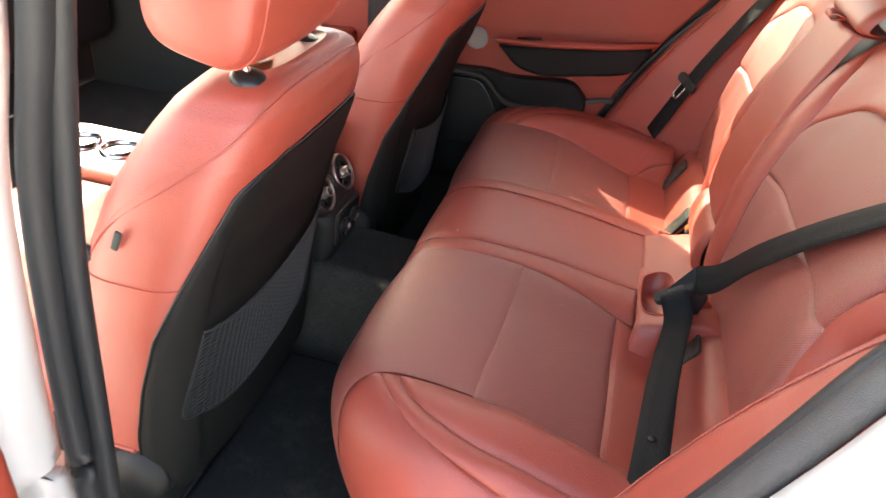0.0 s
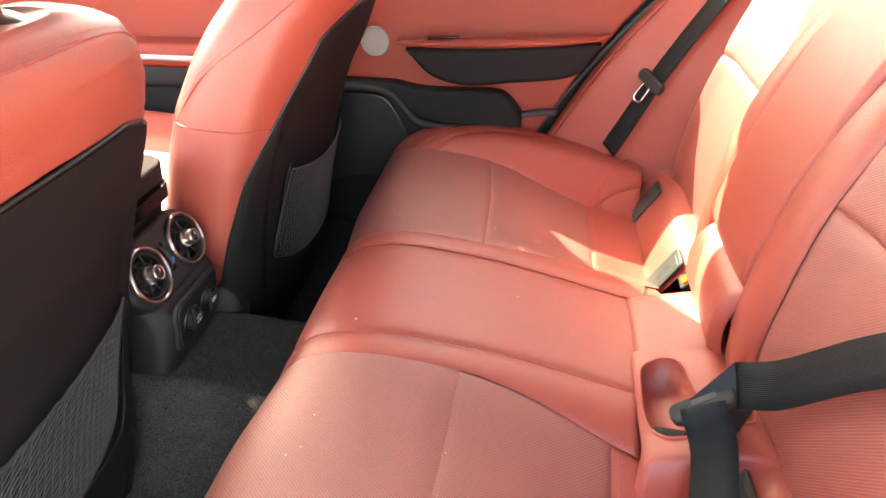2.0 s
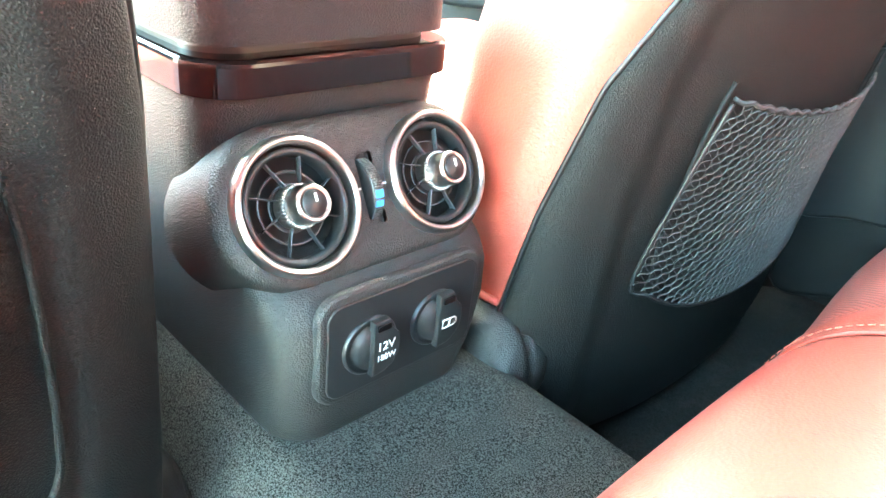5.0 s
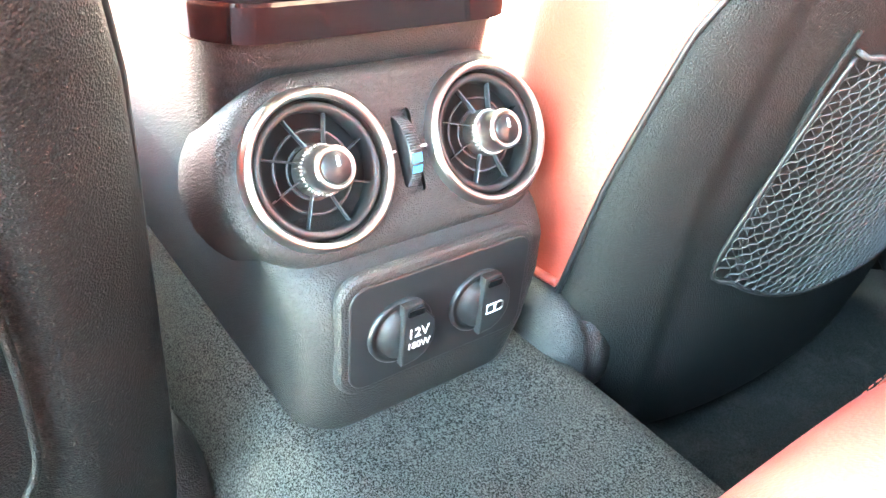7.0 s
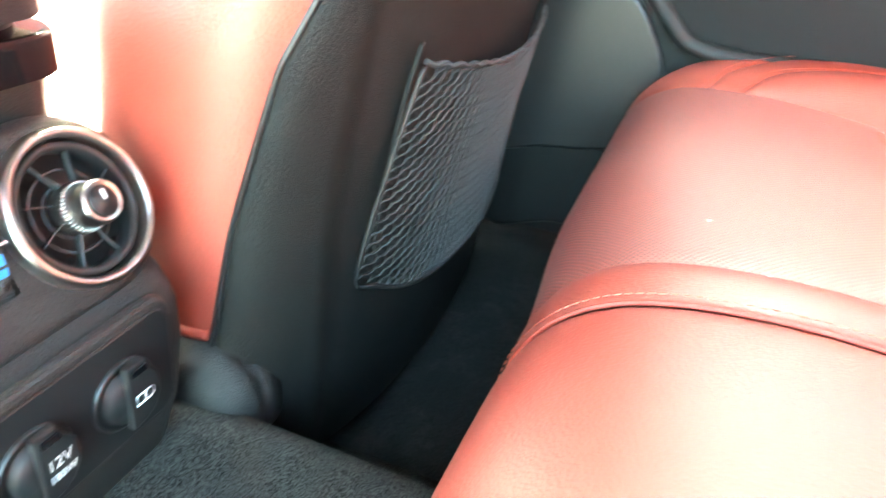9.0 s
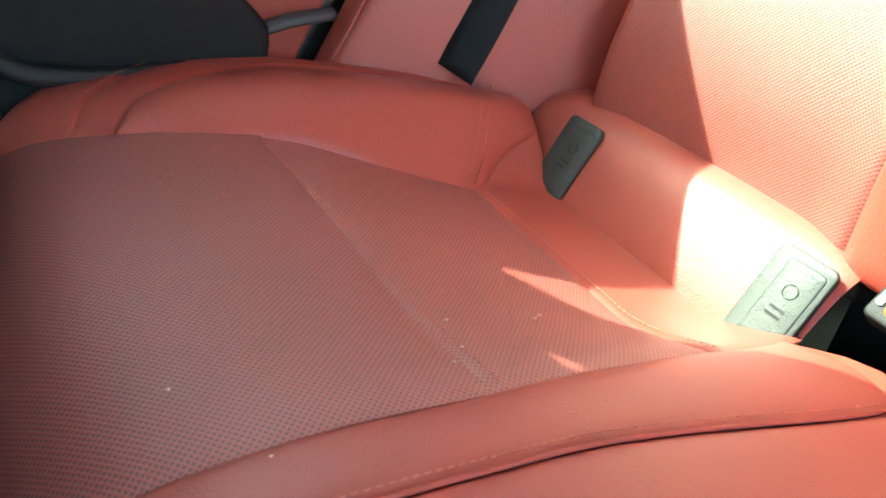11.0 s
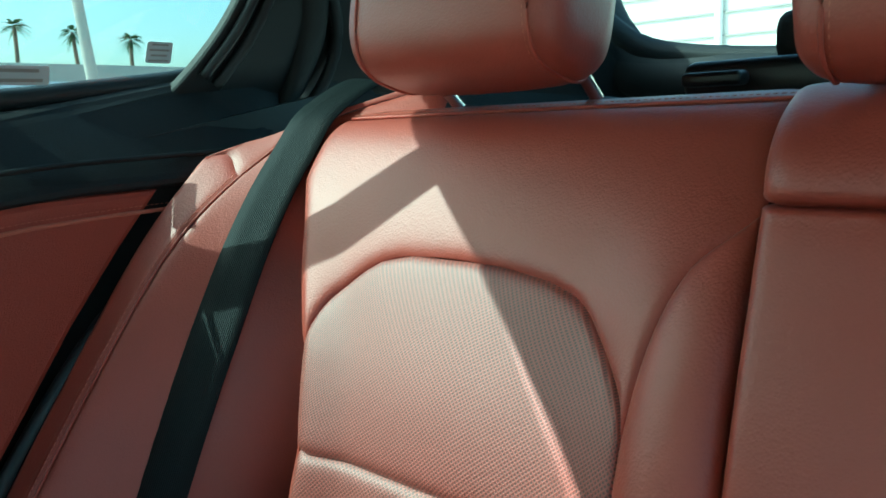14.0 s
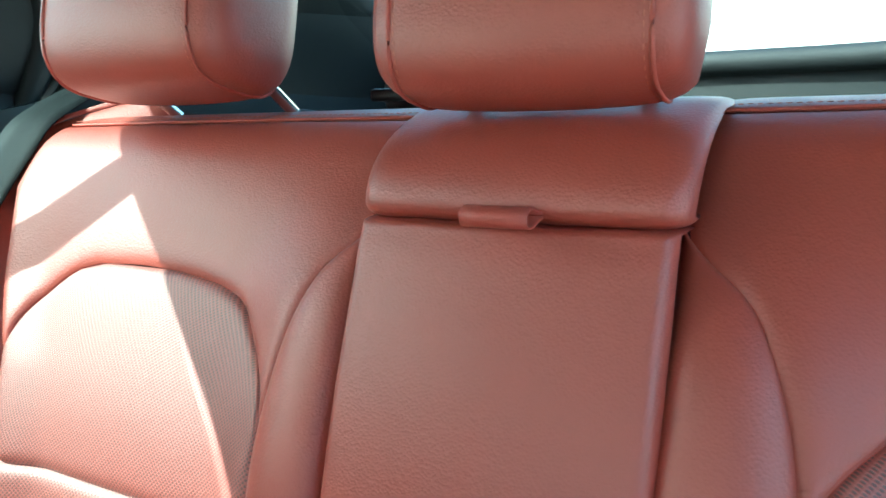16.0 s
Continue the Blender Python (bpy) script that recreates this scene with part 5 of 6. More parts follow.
def front_seat(label, place, a_low, a_high, hem=0.262, power=3.4):
    seat = thing("front_seat", label, "car seat", "front seats")
    ox, oy = place
    zs = np.concatenate([np.linspace(0.17, 0.75, 50), np.linspace(0.757, 0.850, 22)])
    P = lambda z, a, l=0.0: tuple(np.array(seat_point(z, a, l, power)) + (ox, oy, 0))  # noqa: E731
    # shell behind
    rows = [z for z in zs if z <= 0.75]
    m = 90
    verts = []
    for z in rows:
        e = edge_angle(z, power)
        for j in range(m):
            k = -1 + 2 * j / (m - 1)
            rim = min(1.0, (1 - abs(k)) * 10) ** 0.5
            side = abs(seat_point(z, e * k, 0.0, power)[1]) / seat_ring(z)[2]
            sunk = 0.007 * (1 - sstep(0.74, 0.80, side)) * (1 - sstep(0.60, 0.68, z))
            verts.append(P(z, e * k, 0.0045 * rim - 0.0005 - sunk))
    part("back_shell", build(verts, [f[::-1] for f in grid_faces(len(rows), m)]), M_SHELL, seat, "black grained back shell")
    # leather round the front and over the top
    m = 64
    base_rows = np.linspace(0.17, hem, 10)
    verts = [P(z, edge_angle(z, power) + (2 * math.pi - 2 * edge_angle(z, power)) * j / (m - 1), -0.004) for z in base_rows for j in range(m)]
    part("lower_shell", build(verts, [f[::-1] for f in grid_faces(10, m)]), M_SHELL, seat, "black lower seat trim")
    zs = np.concatenate([[hem], zs[zs > hem + 0.004]])
    verts = []
    for z in zs:
        e = edge_angle(z, power) if z <= 0.75 else 0.0
        e = max(e, 0.0)
        for j in range(m):
            verts.append(P(z, e + (2 * math.pi - 2 * e) * j / (m - 1)))
    top = len(verts)
    verts.append((ox + 0.145, oy, 0.853))
    faces = [f[::-1] for f in grid_faces(len(zs), m)] + [((len(zs) - 1) * m + j, top, (len(zs) - 1) * m + j + 1) for j in range(m - 1)]
    part("back_cover", build(verts, faces), M_RED, seat, "red leather seatback cover")
    rim = [P(z, edge_angle(z, power), 0.001) for z in rows] + [P(0.752, edge_angle(0.75, power) * k, 0.001) for k in np.linspace(1, -1, 12)[1:-1]] + [P(z, -edge_angle(z, power), 0.001) for z in rows[::-1]]
    part("edge_piping", tube(rim, 0.0022, 6, steps=220), M_SMOOTH, seat)
    # seams of the leather
    for sgn in (1, -1):
        seam = [P(z, sgn * a, 0.0008) for z, a in ((0.585, 2.1), (0.66, 1.86), (0.735, 1.56), (0.785, 1.25), (0.818, 0.9), (0.834, 0.45), (0.836, 0.0))]
        part("shoulder_seam", tube(seam, 0.0014, 6, steps=70), M_PIPING, seat)
        stitches("stitching", seat, [P(z, sgn * a, 0.0016) for z, a in ((0.590, 2.14), (0.666, 1.89), (0.741, 1.59), (0.791, 1.27), (0.823, 0.92), (0.839, 0.45), (0.841, 0.0))])
        part("bolster_seam", tube([P(0.585, sgn * a, 0.0008) for a in np.linspace(max(1.0, edge_angle(0.585, power)), 2.4, 8)], 0.0013, 6, steps=40), M_PIPING, seat)
        part("recliner_cover", lathe([(0.0, 0.046), (0.034, 0.046), (0.046, 0.040), (0.053, 0.026), (0.054, 0.020), (0.051, 0.018), (0.055, 0.014), (0.056, 0.0), (0.0, 0.0)], (ox - 0.012, oy + sgn * 0.228, hem - 0.056), (0, sgn, 0), 32), M_BLACK, seat, "black round recliner cover")
        part("hem_piping", tube([P(hem, sgn * a, 0.0005) for a in np.linspace(edge_angle(hem, power) + 0.03, 2.3, 8)], 0.0040, 6, steps=30), M_PIPING, seat)
    part("seat_pad", rbox((0.52, 0.50, 0.17), (ox - 0.30, oy, 0.34), 0.06, 5), M_RED, seat, "red leather front cushion")
    part("seat_base", rbox((0.42, 0.44, 0.12), (ox - 0.24, oy, 0.20), 0.02), M_SMOOTH, seat, "black seat base")
    # pocket panel with its elastic net
    rim = []
    for z, a in ((0.505, -0.70), (0.46, -0.73), (0.38, -0.74), (0.338, -0.69), (0.312, -0.46), (0.306, 0.0), (0.312, 0.46), (0.338, 0.69), (0.38, 0.74), (0.46, 0.73), (0.505, 0.70)):
        rim.append(P(z, a * ((a_high if a > 0 else a_low) + 0.06) / 0.74, 0.0015))
    pocket = part("map_pocket", tube(rim, 0.0020, 6, steps=100), M_SHELL, seat, "black pocket rim")
    rows_n, cols_n = 19, 30
    a_shift = 0.02 if oy < 0 else -0.01

    def net_at(i, j):
        k = min(1.0, max(0.0, j / cols_n))
        e = 2 / power
        f = -math.sin(a_low) ** e * (1 - k) + math.sin(a_high) ** e * k
        f -= 0.11 * (1 - min(1.0, i / rows_n))
        a = math.copysign(math.asin(min(1.0, abs(f)) ** (1 / e)), f)
        z_top = 0.490 + a_shift * k - 0.016 * math.sin(math.pi * k)
        z_low = 0.306 + a_shift * k + 0.036 * abs(2 * k - 1) ** 3
        z = z_low + (z_top - z_low) * i / rows_n
        return P(z, a, 0.004 + 0.007 * math.sin(math.pi * k) ** 0.6)

    def strand(k, way, radius):
        """One cord of the net, slanting up across it; it bends to and fro from knot to knot."""
        pts = []
        for n in range(2 * rows_n + 1):
            j = k + way * n / 2
            if 0 <= j <= cols_n:
                pts.append(net_at(n / 2, j + 0.16 * (-1) ** n))
        return tube(pts, radius, 5, steps=2 * len(pts), flat=0.7) if len(pts) > 2 else None

    cords = [strand(k, 1, 0.00095) for k in range(-rows_n + 2, cols_n - 1)]
    part("net", merged([c for c in cords if c]), M_NET, pocket, "grey elastic mesh net")
    cords = [strand(k, -1, 0.00055) for k in range(2, cols_n + rows_n - 1)]
    part("net_weave", merged([c for c in cords if c]), M_NET, pocket, "thin crossing net cords")
    part("net_hem", tube([net_at(rows_n + 0.3 + 0.12 * (-1) ** j, j) for j in range(cols_n + 1)], 0.0019, 6, steps=90), M_NET, pocket, "gathered elastic hem")
    part("net_border", tube([net_at(rows_n, 0), net_at(rows_n / 2, 0), net_at(0, 0)] + [net_at(0, j) for j in range(2, cols_n, 2)] + [net_at(0, cols_n), net_at(rows_n / 2, cols_n), net_at(rows_n, cols_n)], 0.0018, 6, steps=110), M_SMOOTH, pocket)
    return seat


front_r = front_seat("red leather front passenger seat with black back shell and net", (0.0, 0.372), 0.56, 0.46, 0.318, 2.3)
front_l = front_seat("red leather driver seat with black back shell and net", (-0.060, -0.395), 0.70, 0.58)
part("fabric_tag", rbox((0.009, 0.005, 0.030), (-0.036, -0.643, 0.652), 0.0015, turn=Matrix.Rotation(radians(22), 4, "Y")), M_TAG, front_l, "small grey fabric tag")
headrest("red leather headrest of the driver seat on steel posts", (0.066, -0.437, 0.960), (0.29, 0.165, 0.19), 12, (-0.078, 0.092), (0.025, -0.119))
part("seat_lever", tube([(-0.167, -0.620, 0.620), (-0.117, -0.625, 0.610), (-0.087, -0.620, 0.602)], 0.012, 8), M_SMOOTH, front_l, "black seat lever")
# Out of view; added as the driver seat's match and to block sun.
headrest("red leather headrest of the front passenger seat", (0.125, 0.375, 0.955), (0.29, 0.165, 0.19), 12, (-0.085, 0.085), (0.025, -0.107))

# ---------------------------------------------------------------- centre console
console = thing("centre_console", "black centre console with air vents and sockets facing the rear", "centre console")
LEAN = 27.0  # vent face leans back
CZ = np.array([0.235, 0.250, 0.285, 0.325, 0.350, 0.362, 0.370, 0.376, 0.395, 0.443, 0.462])
CX = np.array([-0.010, 0.004, 0.014, 0.019, 0.017, 0.008, -0.004, -0.012, -0.060, -0.060, -0.056])
CH = np.array([0.074, 0.081, 0.085, 0.088, 0.090, 0.091, 0.092, 0.093, 0.094, 0.095, 0.095])


def console_mesh():
    verts, n = [], 64
    zs = np.concatenate([np.linspace(0.235, 0.36, 22), np.linspace(0.363, 0.384, 12), np.linspace(0.39, 0.470, 12)])
    for z in zs:
        xr, h = float(np.interp(z, CZ, CX)), float(np.interp(z, CZ, CH))
        cx, d = (xr - 0.40) / 2, (xr + 0.40) / 2
        ring = rounded(2 * d, 2 * h, 0.030, 15)
        verts += [(cx + a, b + 0.004, z) for a, b in ring]
    n = len(ring)
    return build(verts, grid_faces(len(zs), n, True) + [tuple(range(n))[::-1], tuple(range((len(zs) - 1) * n, len(zs) * n))])


part("body", console_mesh(), M_BLACK, console, "black grained plastic body")
VF = Matrix.Translation((-0.0185, 0.0, 0.4105)) @ Matrix.Rotation(radians(-LEAN), 4, "Y")
FACE = Matrix(((0, 0, 1, 0), (1, 0, 0, 0), (0, 1, 0, 0), (0, 0, 0, 1)))
stadium = [(0.054 + 0.0505 * math.cos(a), 0.0505 * math.sin(a)) for a in np.linspace(-math.pi / 2, math.pi / 2, 25)]
stadium += [(-0.054 + 0.0505 * math.cos(a), 0.0505 * math.sin(a)) for a in np.linspace(math.pi / 2, 3 * math.pi / 2, 25)]


def vent_housing():
    """A rounded stadium box whose front plate has two round holes for the vents and a slot for the wheel."""
    m = VF @ FACE
    bm = bmesh.new()
    rows = [(0.0, -0.075)] + [(0.010 * (1 - math.cos(a)), -0.010 + 0.010 * math.sin(a)) for a in np.linspace(0, math.pi / 2, 7)]
    loops = []
    for inset, z in rows:
        k = 1 - inset / 0.0505
        loops.append([bm.verts.new(m @ Vector(((x - math.copysign(0.054, x)) * k + math.copysign(0.054, x), y * k, z))) for x, y in stadium])
    n = len(stadium)
    for a, b in zip(loops, loops[1:]):
        for i in range(n):
            bm.faces.new((a[i], a[(i + 1) % n], b[(i + 1) % n], b[i]))
    edges = [bm.edges.get((loops[-1][i], loops[-1][(i + 1) % n])) for i in range(n)]
    holes = [[(c + 0.0376 * math.cos(a), 0.0376 * math.sin(a)) for a in np.linspace(0, 2 * math.pi, 48, endpoint=False)] for c in (-0.054, 0.054)]
    holes.append(rounded(0.013, 0.046, 0.002, 3))
    for hole in holes:
        ring = [bm.verts.new(m @ Vector((x, y, 0))) for x, y in hole]
        edges += [bm.edges.new((ring[i], ring[(i + 1) % len(ring)])) for i in range(len(ring))]
    bmesh.ops.triangle_fill(bm, edges=edges, use_beauty=True)
    bmesh.ops.recalc_face_normals(bm, faces=bm.faces[:])
    return bm


part("vent_housing", vent_housing(), M_BLACK, console, "black rounded vent housing")


def vent(y):
    c = VF @ Matrix.Translation((0, y, 0))
    ax = c.to_3x3() @ Vector((1, 0, 0))
    v = part("vent", lathe([(0.0, -0.020), (0.0372, -0.020), (0.0372, 0.002), (0.0355, 0.004)], c.translation, ax, 48), M_SMOOTH, console, "black round vent cup")
    part("ring", lathe([(0.0358, -0.002), (0.0362, 0.0055), (0.0376, 0.0078), (0.0396, 0.0078), (0.0412, 0.0055), (0.0420, 0.000), (0.0420, -0.003)], c.translation, ax, 64), M_CHROME, v, "satin chrome ring")
    part("inner_ring", lathe([(0.0305, -0.010), (0.0305, 0.002), (0.0340, 0.003), (0.0358, -0.004)], c.translation, ax, 48), M_SMOOTH, v)
    ring_at = lambda r, a, x: tuple(c @ Vector((x, r * math.cos(a), r * math.sin(a))))  # noqa: E731
    for k in range(8):
        a0 = 2 * math.pi * (k + 0.3) / 8
        part("blade", tube([ring_at(0.010, a0, 0.0), ring_at(0.018, a0 + 0.10, -0.002), ring_at(0.0310, a0 + 0.16, -0.004)], 0.0028, 6, steps=10, flat=0.16, up=tuple(Vector(ring_at(1.0, a0 + math.pi / 2, 0.0)) - c.translation)), M_BLADE, v)
    part("hoop", tube([ring_at(0.0140, 2 * math.pi * k / 40, -0.007) for k in range(40)], 0.0008, 6, closed=True), M_BLADE, v)
    part("hoop", tube([ring_at(0.0215, 2 * math.pi * k / 40, -0.006) for k in range(40)], 0.0009, 6, closed=True), M_BLADE, v)
    knob = part("knob", lathe([(0.0112, 0.0190), (0.0112, 0.008), (0.0130, 0.006), (0.0130, -0.004), (0.0, -0.004)], c.translation, ax, 40), M_CHROME, v, "chrome vent knob")
    ridges = [tube([tuple(c @ Vector((0.000, 0.0131 * math.cos(a), 0.0131 * math.sin(a)))), tuple(c @ Vector((0.0075, 0.0125 * math.cos(a), 0.0125 * math.sin(a))))], 0.0006, 4, steps=2) for a in np.linspace(0, 2 * math.pi, 40, endpoint=False)]
    part("knurling", merged(ridges), M_CHROME, knob)
    part("knob_cap", lathe([(0.0112, 0.0190), (0.0106, 0.0208), (0.0095, 0.0212), (0.0088, 0.0206), (0.0, 0.0204)], c.translation, ax, 40), M_CHROME, knob)
    part("knob_face", lathe([(0.0080, 0.0210), (0.0076, 0.0216), (0.0, 0.0218)], c.translation, ax, 32), M_SMOOTH, knob, "black knob face")
    part("knob_mark", slab(rounded(0.0016, 0.0050, 0.0003), 0.0005, c @ FACE @ Matrix.Translation((0.001, 0.003, 0.0216)), 0.0), M_MARK, knob, "white pointer", smooth=False)
    return v


vent(-0.054)
vent(0.054)
well = part("wheel_well", slab(rounded(0.014, 0.047, 0.002), 0.004, VF @ FACE @ Matrix.Translation((0, 0, -0.008)), 0.0), M_BLACK, console, smooth=False)
wheel = part("thumbwheel", lathe([(0.0, -0.004), (0.021, -0.004), (0.022, -0.003), (0.022, 0.003), (0.021, 0.004), (0.0, 0.004)], (VF @ Vector((-0.014, 0.0, 0.0))), (0, 1, 0), 60), M_SMOOTH, console, "ribbed thumbwheel")
wc = VF @ Vector((-0.014, 0.0, 0.0))
ribs = []
for k in range(-14, 15):
    a = radians(k * 4.2) + radians(LEAN)
    p = wc + 0.0222 * Vector((math.cos(a), 0, math.sin(a)))
    ribs.append(tube([tuple(p + Vector((0, -0.0035, 0))), tuple(p + Vector((0, 0.0035, 0)))], 0.0005, 4, steps=2))
part("wheel_ribs", merged(ribs), M_GREYTRIM, wheel)
for a0, size in ((-12, 5), (-28, 4)):
    a = radians(a0) + radians(LEAN)
    p = wc + 0.0225 * Vector((math.cos(a), 0, math.sin(a)))
    part("blue_mark", rbox((0.0006, 0.0060, 0.001 * size), tuple(p), 0.0, turn=Matrix.Rotation(-a, 4, "Y")), M_BLUE, wheel, "blue airflow mark", smooth=False)
for y in (-0.0105, 0.0105):
    part("tick", slab(rounded(0.0056, 0.0014, 0.0003), 0.0008, VF @ FACE @ Matrix.Translation((y, 0.001, 0.0)), 0.0), M_MARK, console, "white tick mark", smooth=False)

# socket plate
SP = Matrix.Translation((0.0175, 0.001, 0.328)) @ Matrix.Rotation(radians(1.5), 4, "Y") @ FACE
part("socket_rim", slab(rounded(0.134, 0.080, 0.016, 8), 0.006, SP @ Matrix.Translation((0, 0, -0.003)), 0.004, 3), M_BLACK, console, smooth=False)
plate = part("socket_plate", slab(rounded(0.122, 0.068, 0.011, 8), 0.0042, SP, 0.001), M_SMOOTH, console, "smooth black socket plate", smooth=False)


def socket_cap(y, words):
    m = SP @ Matrix.Translation((y, -0.001, 0.0042))
    ax = m.to_3x3() @ Vector((0, 0, 1))
    c = part("socket_cap", lathe([(0.0205, 0.0), (0.0205, 0.002), (0.0185, 0.0032), (0.0180, 0.0015), (0.0150, 0.0015), (0.0150, 0.006), (0.0, 0.0066)], m.translation, ax, 48), M_SMOOTH, plate, "black socket cap")
    part("cap_flap", slab([(-0.004, -0.0185), (0.006, -0.0175), (0.012, -0.014), (0.0165, -0.007), (0.0175, 0.0), (0.0165, 0.008), (0.011, 0.0145), (0.008, 0.0215), (-0.004, 0.0215)], 0.0048, m @ Matrix.Translation((0, 0, 0.0050)), 0.0012), M_SMOOTH, c, smooth=False)
    part("flap_grip", slab(rounded(0.010, 0.0042, 0.0008), 0.0012, m @ Matrix.Translation((0.003, 0.0172, 0.0099)), 0.0003), M_GLOSS, c, smooth=False)
    for text, size, dy in words:
        cu = bpy.data.curves.new("text", "FONT")
        cu.body, cu.size, cu.align_x, cu.extrude = text, size, "LEFT", 0.00015
        ob = bpy.data.objects.new("text", cu)
        me = bpy.data.meshes.new_from_object(ob)
        bpy.data.objects.remove(ob)
        bm = bmesh.new()
        bm.from_mesh(me)
        bm.transform(m @ Matrix.Translation((-0.0015, dy, 0.0101)))
        part("printed_mark", bm, M_MARK, c, "white printed marking", smooth=False)
    return c, m


socket_cap(-0.030, (("12V", 0.0088, 0.000), ("180W", 0.0060, -0.0075)))
usb, um = socket_cap(0.024, ())
sym = [(-0.006, -0.003), (0.004, -0.003), (0.006, -0.0015), (0.006, 0.0015), (0.004, 0.003), (-0.006, 0.003)]
part("printed_symbol", tube([tuple(um @ Matrix.Translation((0.0055, -0.001, 0.0102)) @ Vector((x, y, 0))) for x, y in sym], 0.0005, 4, closed=True), M_MARK, usb, "white battery symbol")
part("printed_bolt", tube([tuple(um @ Matrix.Translation((0.0055, -0.001, 0.0102)) @ Vector((x, y, 0))) for x, y in ((0.001, 0.002), (-0.001, -0.0002), (0.001, 0.0), (-0.001, -0.002))], 0.0004, 4, steps=8), M_MARK, usb)

# gloss band and armrest lid on top
def band(z0, z1, xr, half, r, material, name, label, ln=0.40):
    ring = rounded(ln + xr, 2 * half, r, 40)
    cx = (xr - ln) / 2
    return part(name, slab([(cx + a, b + 0.004) for a, b in ring], z1 - z0, Matrix.Translation((0, 0, z0)), 0.004, 3), material, console, label, smooth=False)


band(0.468, 0.489, -0.046, 0.098, 0.034, M_GLOSS, "gloss_band", "glossy black trim band")
band(0.489, 0.496, -0.064, 0.088, 0.030, M_SMOOTH, "lid_gap", "black gap below lid")
band(0.496, 0.524, -0.050, 0.093, 0.030, M_SOFT, "armrest_lid", "padded black console armrest lid", 0.34)
stitches("stitching", console, [(-0.30, -0.085, 0.525), (-0.085, -0.078, 0.525), (-0.066, -0.055, 0.525), (-0.062, 0.0, 0.525), (-0.066, 0.063, 0.525), (-0.085, 0.084, 0.525)], M_GREYTRIM)

console.location = (0.006, 0.0, 0.024)

# cup holders further forward
tray = thing("cup_holder_tray", "silver console tray with two round cup holders", "cup holder")
part("tray_box", rbox((0.34, 0.19, 0.30), (-0.56, -0.02, 0.24), 0.02), M_BLACK, tray)
part("tray_plate", slab(rounded(0.30, 0.20, 0.04, 8), 0.03, Matrix.Translation((-0.56, -0.02, 0.385)), 0.006, 3), M_CHROME, tray, "silver tray plate", smooth=False)
for dx in (-0.06, 0.04):
    h = part("cup_holder", lathe([(0.034, 0.0), (0.036, 0.012), (0.043, 0.014), (0.046, 0.0)], (-0.56 + dx, -0.02, 0.413), (0, 0, 1), 40), M_STEEL, tray, "chrome rimmed cup holder")
    part("cup_well", lathe([(0.0, 0.0), (0.034, 0.0), (0.035, 0.004)], (-0.56 + dx, -0.02, 0.414), (0, 0, 1), 32), M_SMOOTH, h)

# folded cover and straps behind the backrest
cover = thing("luggage_cover", "black folded luggage cover lying behind the backrest", "luggage cover")
part("roll", rbox((0.10, 0.22, 0.035), (1.16, 0.16, 0.985), 0.01), M_SMOOTH, cover)
part("flap", rbox((0.08, 0.13, 0.05), (1.24, 0.150, 1.025), 0.015, 3), M_SOFT, cover)
part("hook", rbox((0.03, 0.05, 0.012), (1.08, 0.23, 0.985), 0.004), M_SMOOTH, cover)

# crumbs on the bench
rng = random.Random(4)
crumbs = tagged(new("crumbs"), "few pale crumbs scattered on the leather seat", "crumbs", kind="stuff")
verts, faces = [], []
for k in range(16):
    u, v = rng.uniform(-0.45, 0.3), rng.uniform(4.3, 7.5)
    p = Vector(bench(u, v)) + Vector((0, 0, 0.0022))
    r = rng.uniform(0.0007, 0.0016)
    i = len(verts)
    verts += [p + r * Vector(d) for d in ((1.6, 0.4, 0), (-1, 0.6, 0.1), (0.2, -1.1, 0), (0.1, 0.1, 0.9))]
    faces += [(i, i + 1, i + 3), (i + 1, i + 2, i + 3), (i + 2, i, i + 3), (i, i + 2, i + 1)]
part("crumb_bits", build(verts, faces), M_CRUMB, crumbs, smooth=False)

# ---------------------------------------------------------------- outside
ground = tagged(new("ground"), "grey asphalt of a bright car park", "ground", kind="structure")
part("asphalt_sheet", build([(-400, -400, -0.38), (400, -400, -0.38), (400, 400, -0.38), (-400, 400, -0.38)], [(0, 1, 2, 3)]), M_ASPHALT, ground, smooth=False)
yard_wall = tagged(new("yard_wall"), "long low concrete wall at the edge of the car park", "wall", kind="structure")
part("wall_body", rbox((160, 0.4, 7.0), (40, 62, 3.1), 0.05), M_CONCRETE, yard_wall, smooth=False)
building = tagged(new("warehouse"), "pale building with horizontal siding behind the car", "building", kind="structure")
part("wall", rbox((0.4, 26, 9), (24, 6.0, 4.1), 0.05), M_SIDING, building, smooth=False)
for k in range(12):
    part("siding_ridge", rbox((0.08, 26, 0.05), (23.77, 6.0, 0.2 + 0.7 * k), 0.0), M_CONCRETE, building, smooth=False)
part("downpipe", tube([(23.7, 7.4, -0.38), (23.7, 7.4, 8.4)], 0.12, 10, steps=4), M_WHITE, building)


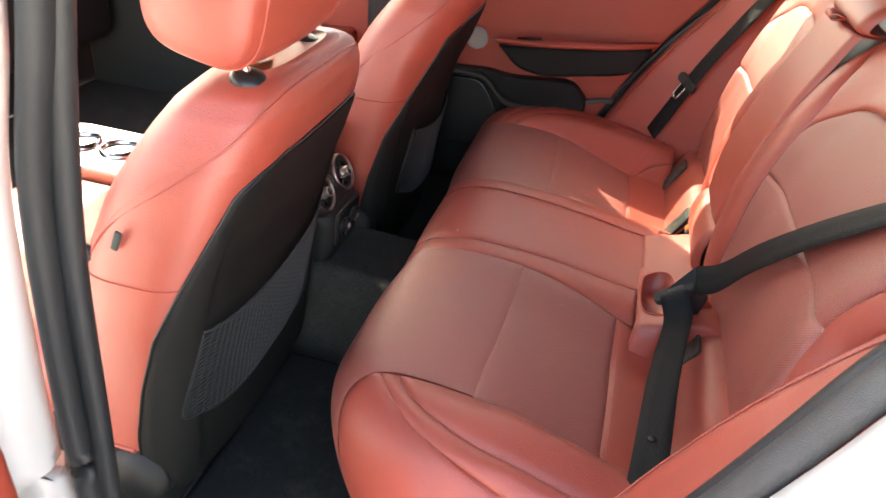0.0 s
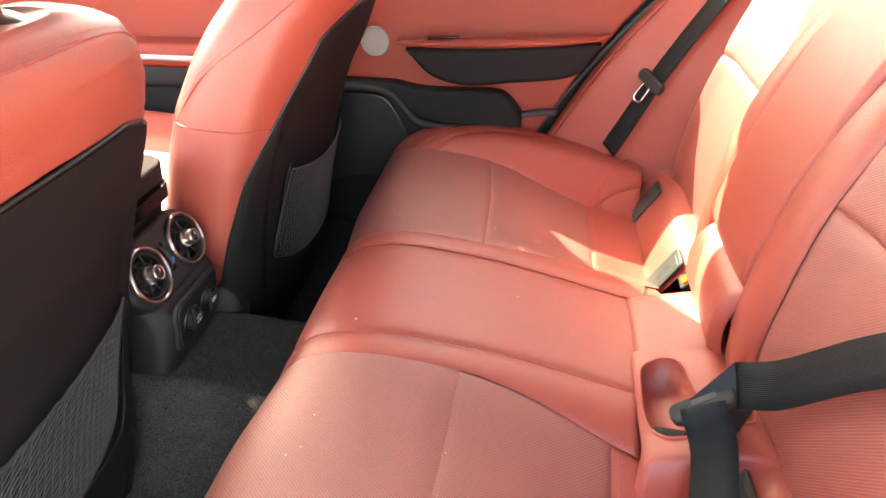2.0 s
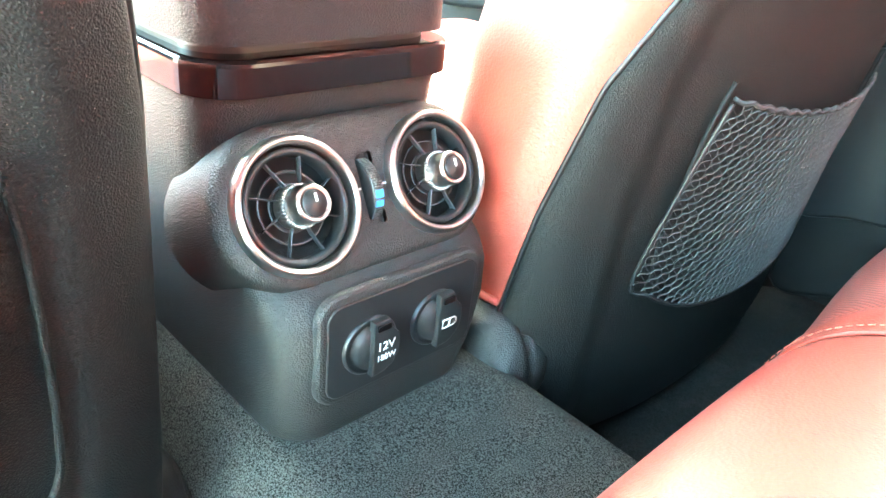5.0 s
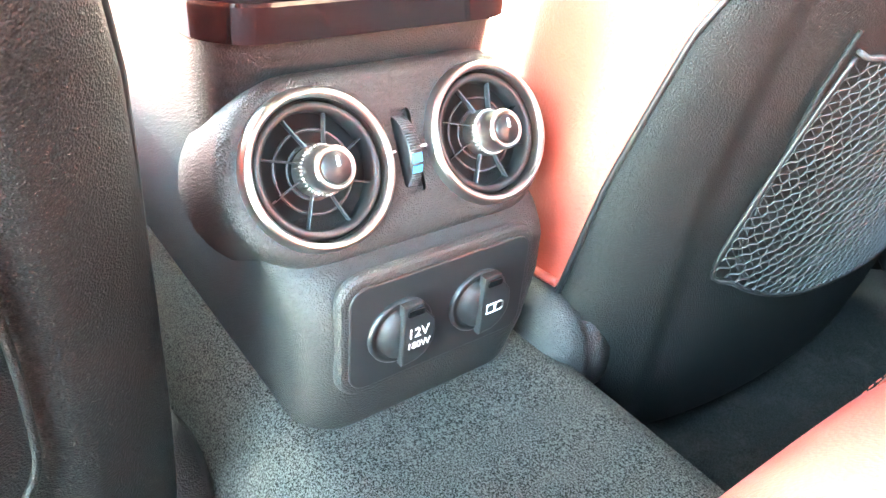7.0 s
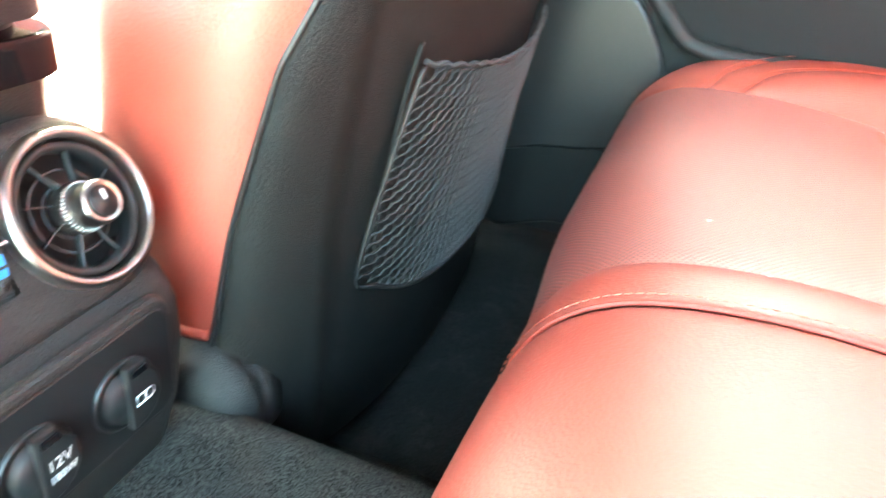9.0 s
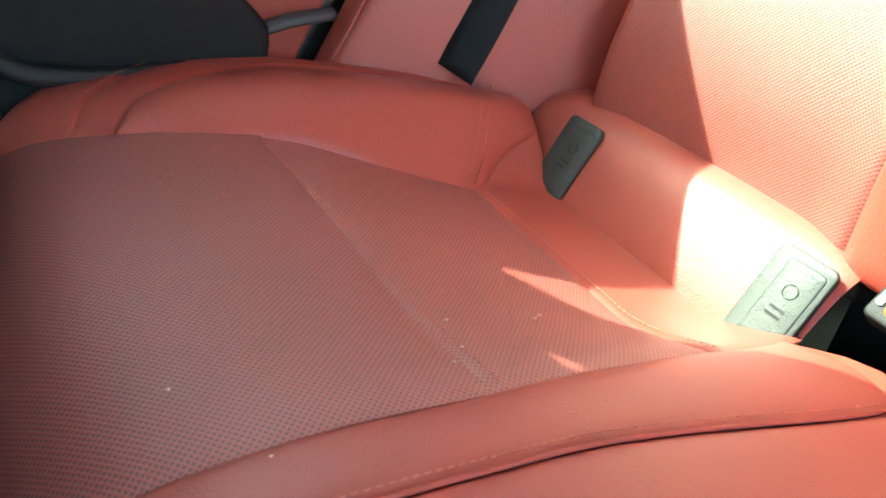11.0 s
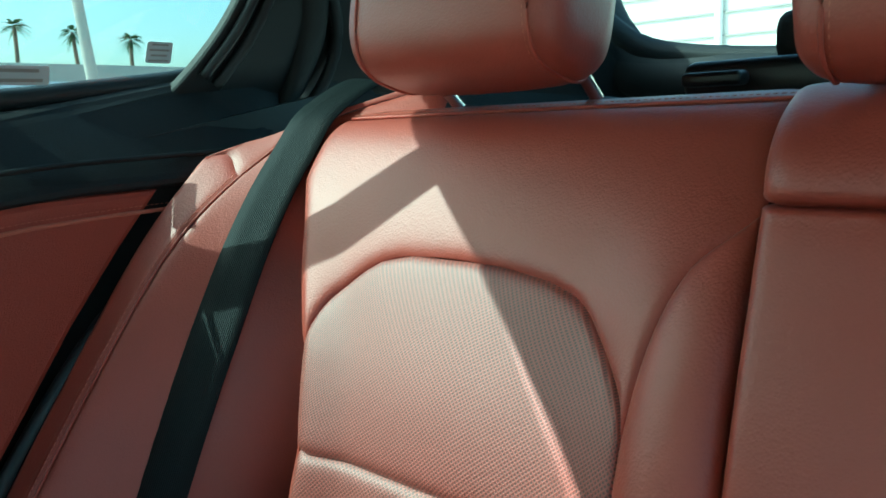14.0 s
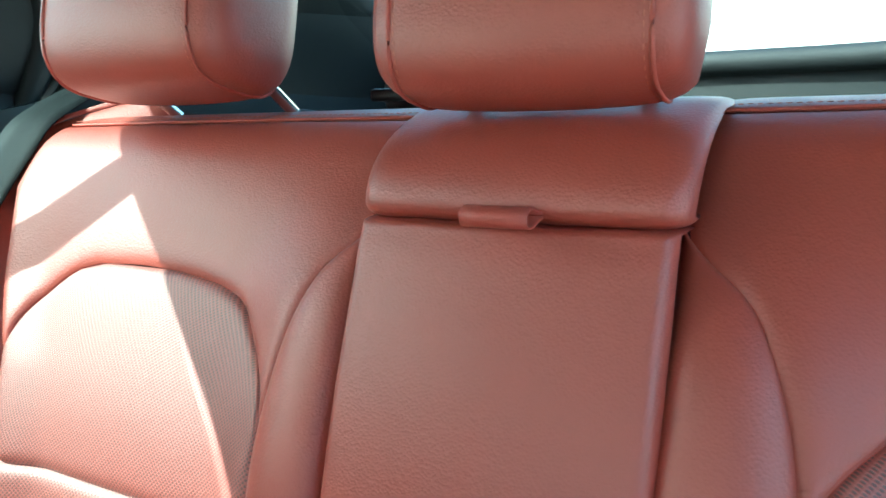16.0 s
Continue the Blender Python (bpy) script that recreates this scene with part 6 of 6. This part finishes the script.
def palm(place, height, seed):
    r = random.Random(seed)
    p = thing("palm_tree", "tall slim palm tree beyond the car park wall", "palm tree", "palm trees")
    x, y = place
    bend = r.uniform(-0.4, 0.4)
    crown = Vector((x + bend, y, height - 0.38))
    part("trunk", tube([(x, y, -0.38), (x + bend * 0.3, y, height * 0.5), tuple(crown)], lambda t: 0.26 - 0.10 * t, 10, steps=14), M_BARK, p)
    verts, faces = [], []
    for k in range(34):
        az, el = r.uniform(0, 2 * math.pi), r.uniform(-0.9, 1.2)
        d = Vector((math.cos(az) * math.cos(el), math.sin(az) * math.cos(el), math.sin(el)))
        length = r.uniform(0.9, 1.5)
        side = d.cross(Vector((0, 0, 1))).normalized()
        for q in range(9):
            t0 = 0.25 + 0.75 * q / 9
            a = crown + d * length * t0 + Vector((0, 0, -0.5 * length * t0 * t0))
            for sgn in (1, -1):
                tip = a + (side * sgn * 0.55 + d * 0.35 + Vector((0, 0, -0.2))) * (0.7 - 0.4 * t0)
                i = len(verts)
                verts += [a, a + d * 0.10, tip]
                faces.append((i, i + 1, i + 2))
        i = len(verts)
        verts += [crown, crown + side * 0.05, crown + d * length + Vector((0, 0, -0.5 * length))]
        faces.append((i, i + 1, i + 2))
    part("fronds", build(verts, faces), M_LEAF, p, smooth=False)
    return p


for k, (place, height) in enumerate((((28.2, 69.7), 10.8), ((32.8, 67.7), 10.3), ((36.6, 65.8), 9.7), ((47, 66), 9.4), ((95, 40), 9.0), ((120, -10), 9.0))):
    palm(place, height, k)


def parked_car(place, yaw, label, paint, tall=1.0):
    c = thing("parked_car", label, "car", "parked cars")
    m = Matrix.Translation((place[0], place[1], -0.38)) @ Matrix.Rotation(radians(yaw), 4, "Z") @ Matrix.Diagonal((1, 1, tall, 1))
    side = [(-2.2, 0.35), (-2.25, 0.7), (-2.1, 0.85), (-1.1, 0.95), (-0.5, 1.38), (0.9, 1.42), (1.6, 1.0), (2.15, 0.92), (2.25, 0.6), (2.2, 0.35)]
    part("body", slab(side, 1.75, m @ Matrix(((1, 0, 0, 0), (0, 0, -1, 0.875), (0, 1, 0, 0), (0, 0, 0, 1))), 0.08, 3), paint, c, smooth=False)
    part("side_glass", slab([(-0.85, 0.98), (-0.42, 1.30), (0.82, 1.33), (1.3, 1.0)], 1.79, m @ Matrix(((1, 0, 0, 0), (0, 0, -1, 0.895), (0, 1, 0, 0), (0, 0, 0, 1))), 0.0), M_DARKGLASS, c, smooth=False)
    for wx in (-1.4, 1.4):
        for wy in (-0.8, 0.8):
            w = part("wheel", lathe([(0.0, -0.1), (0.3, -0.1), (0.33, -0.06), (0.33, 0.06), (0.3, 0.1), (0.0, 0.1)], m @ Vector((wx, wy, 0.33)), m.to_3x3() @ Vector((0, 1, 0)), 28), M_RUBBER, c)
            part("rim", lathe([(0.0, 0.105), (0.2, 0.105), (0.21, -0.105), (0.0, -0.105)], m @ Vector((wx, wy, 0.33)), m.to_3x3() @ Vector((0, 1, 0)), 20), M_CHROME, w)
    return c


parked_car((1.9, 5.2), 80, "tall silver car parked beside the open car", M_CARPAINT, 1.2)
parked_car((9.5, 7.8), 10, "white car parked behind, seen through the rear window", M_WHITE)
lamp = thing("lamp_post", "pale slim lamp post in the car park", "lamp post")
part("pole", tube([(13.9, 26.9, -0.38), (13.3, 26.9, 9)], lambda t: 0.24 - 0.08 * t, 12, steps=6), M_CONCRETE, lamp)
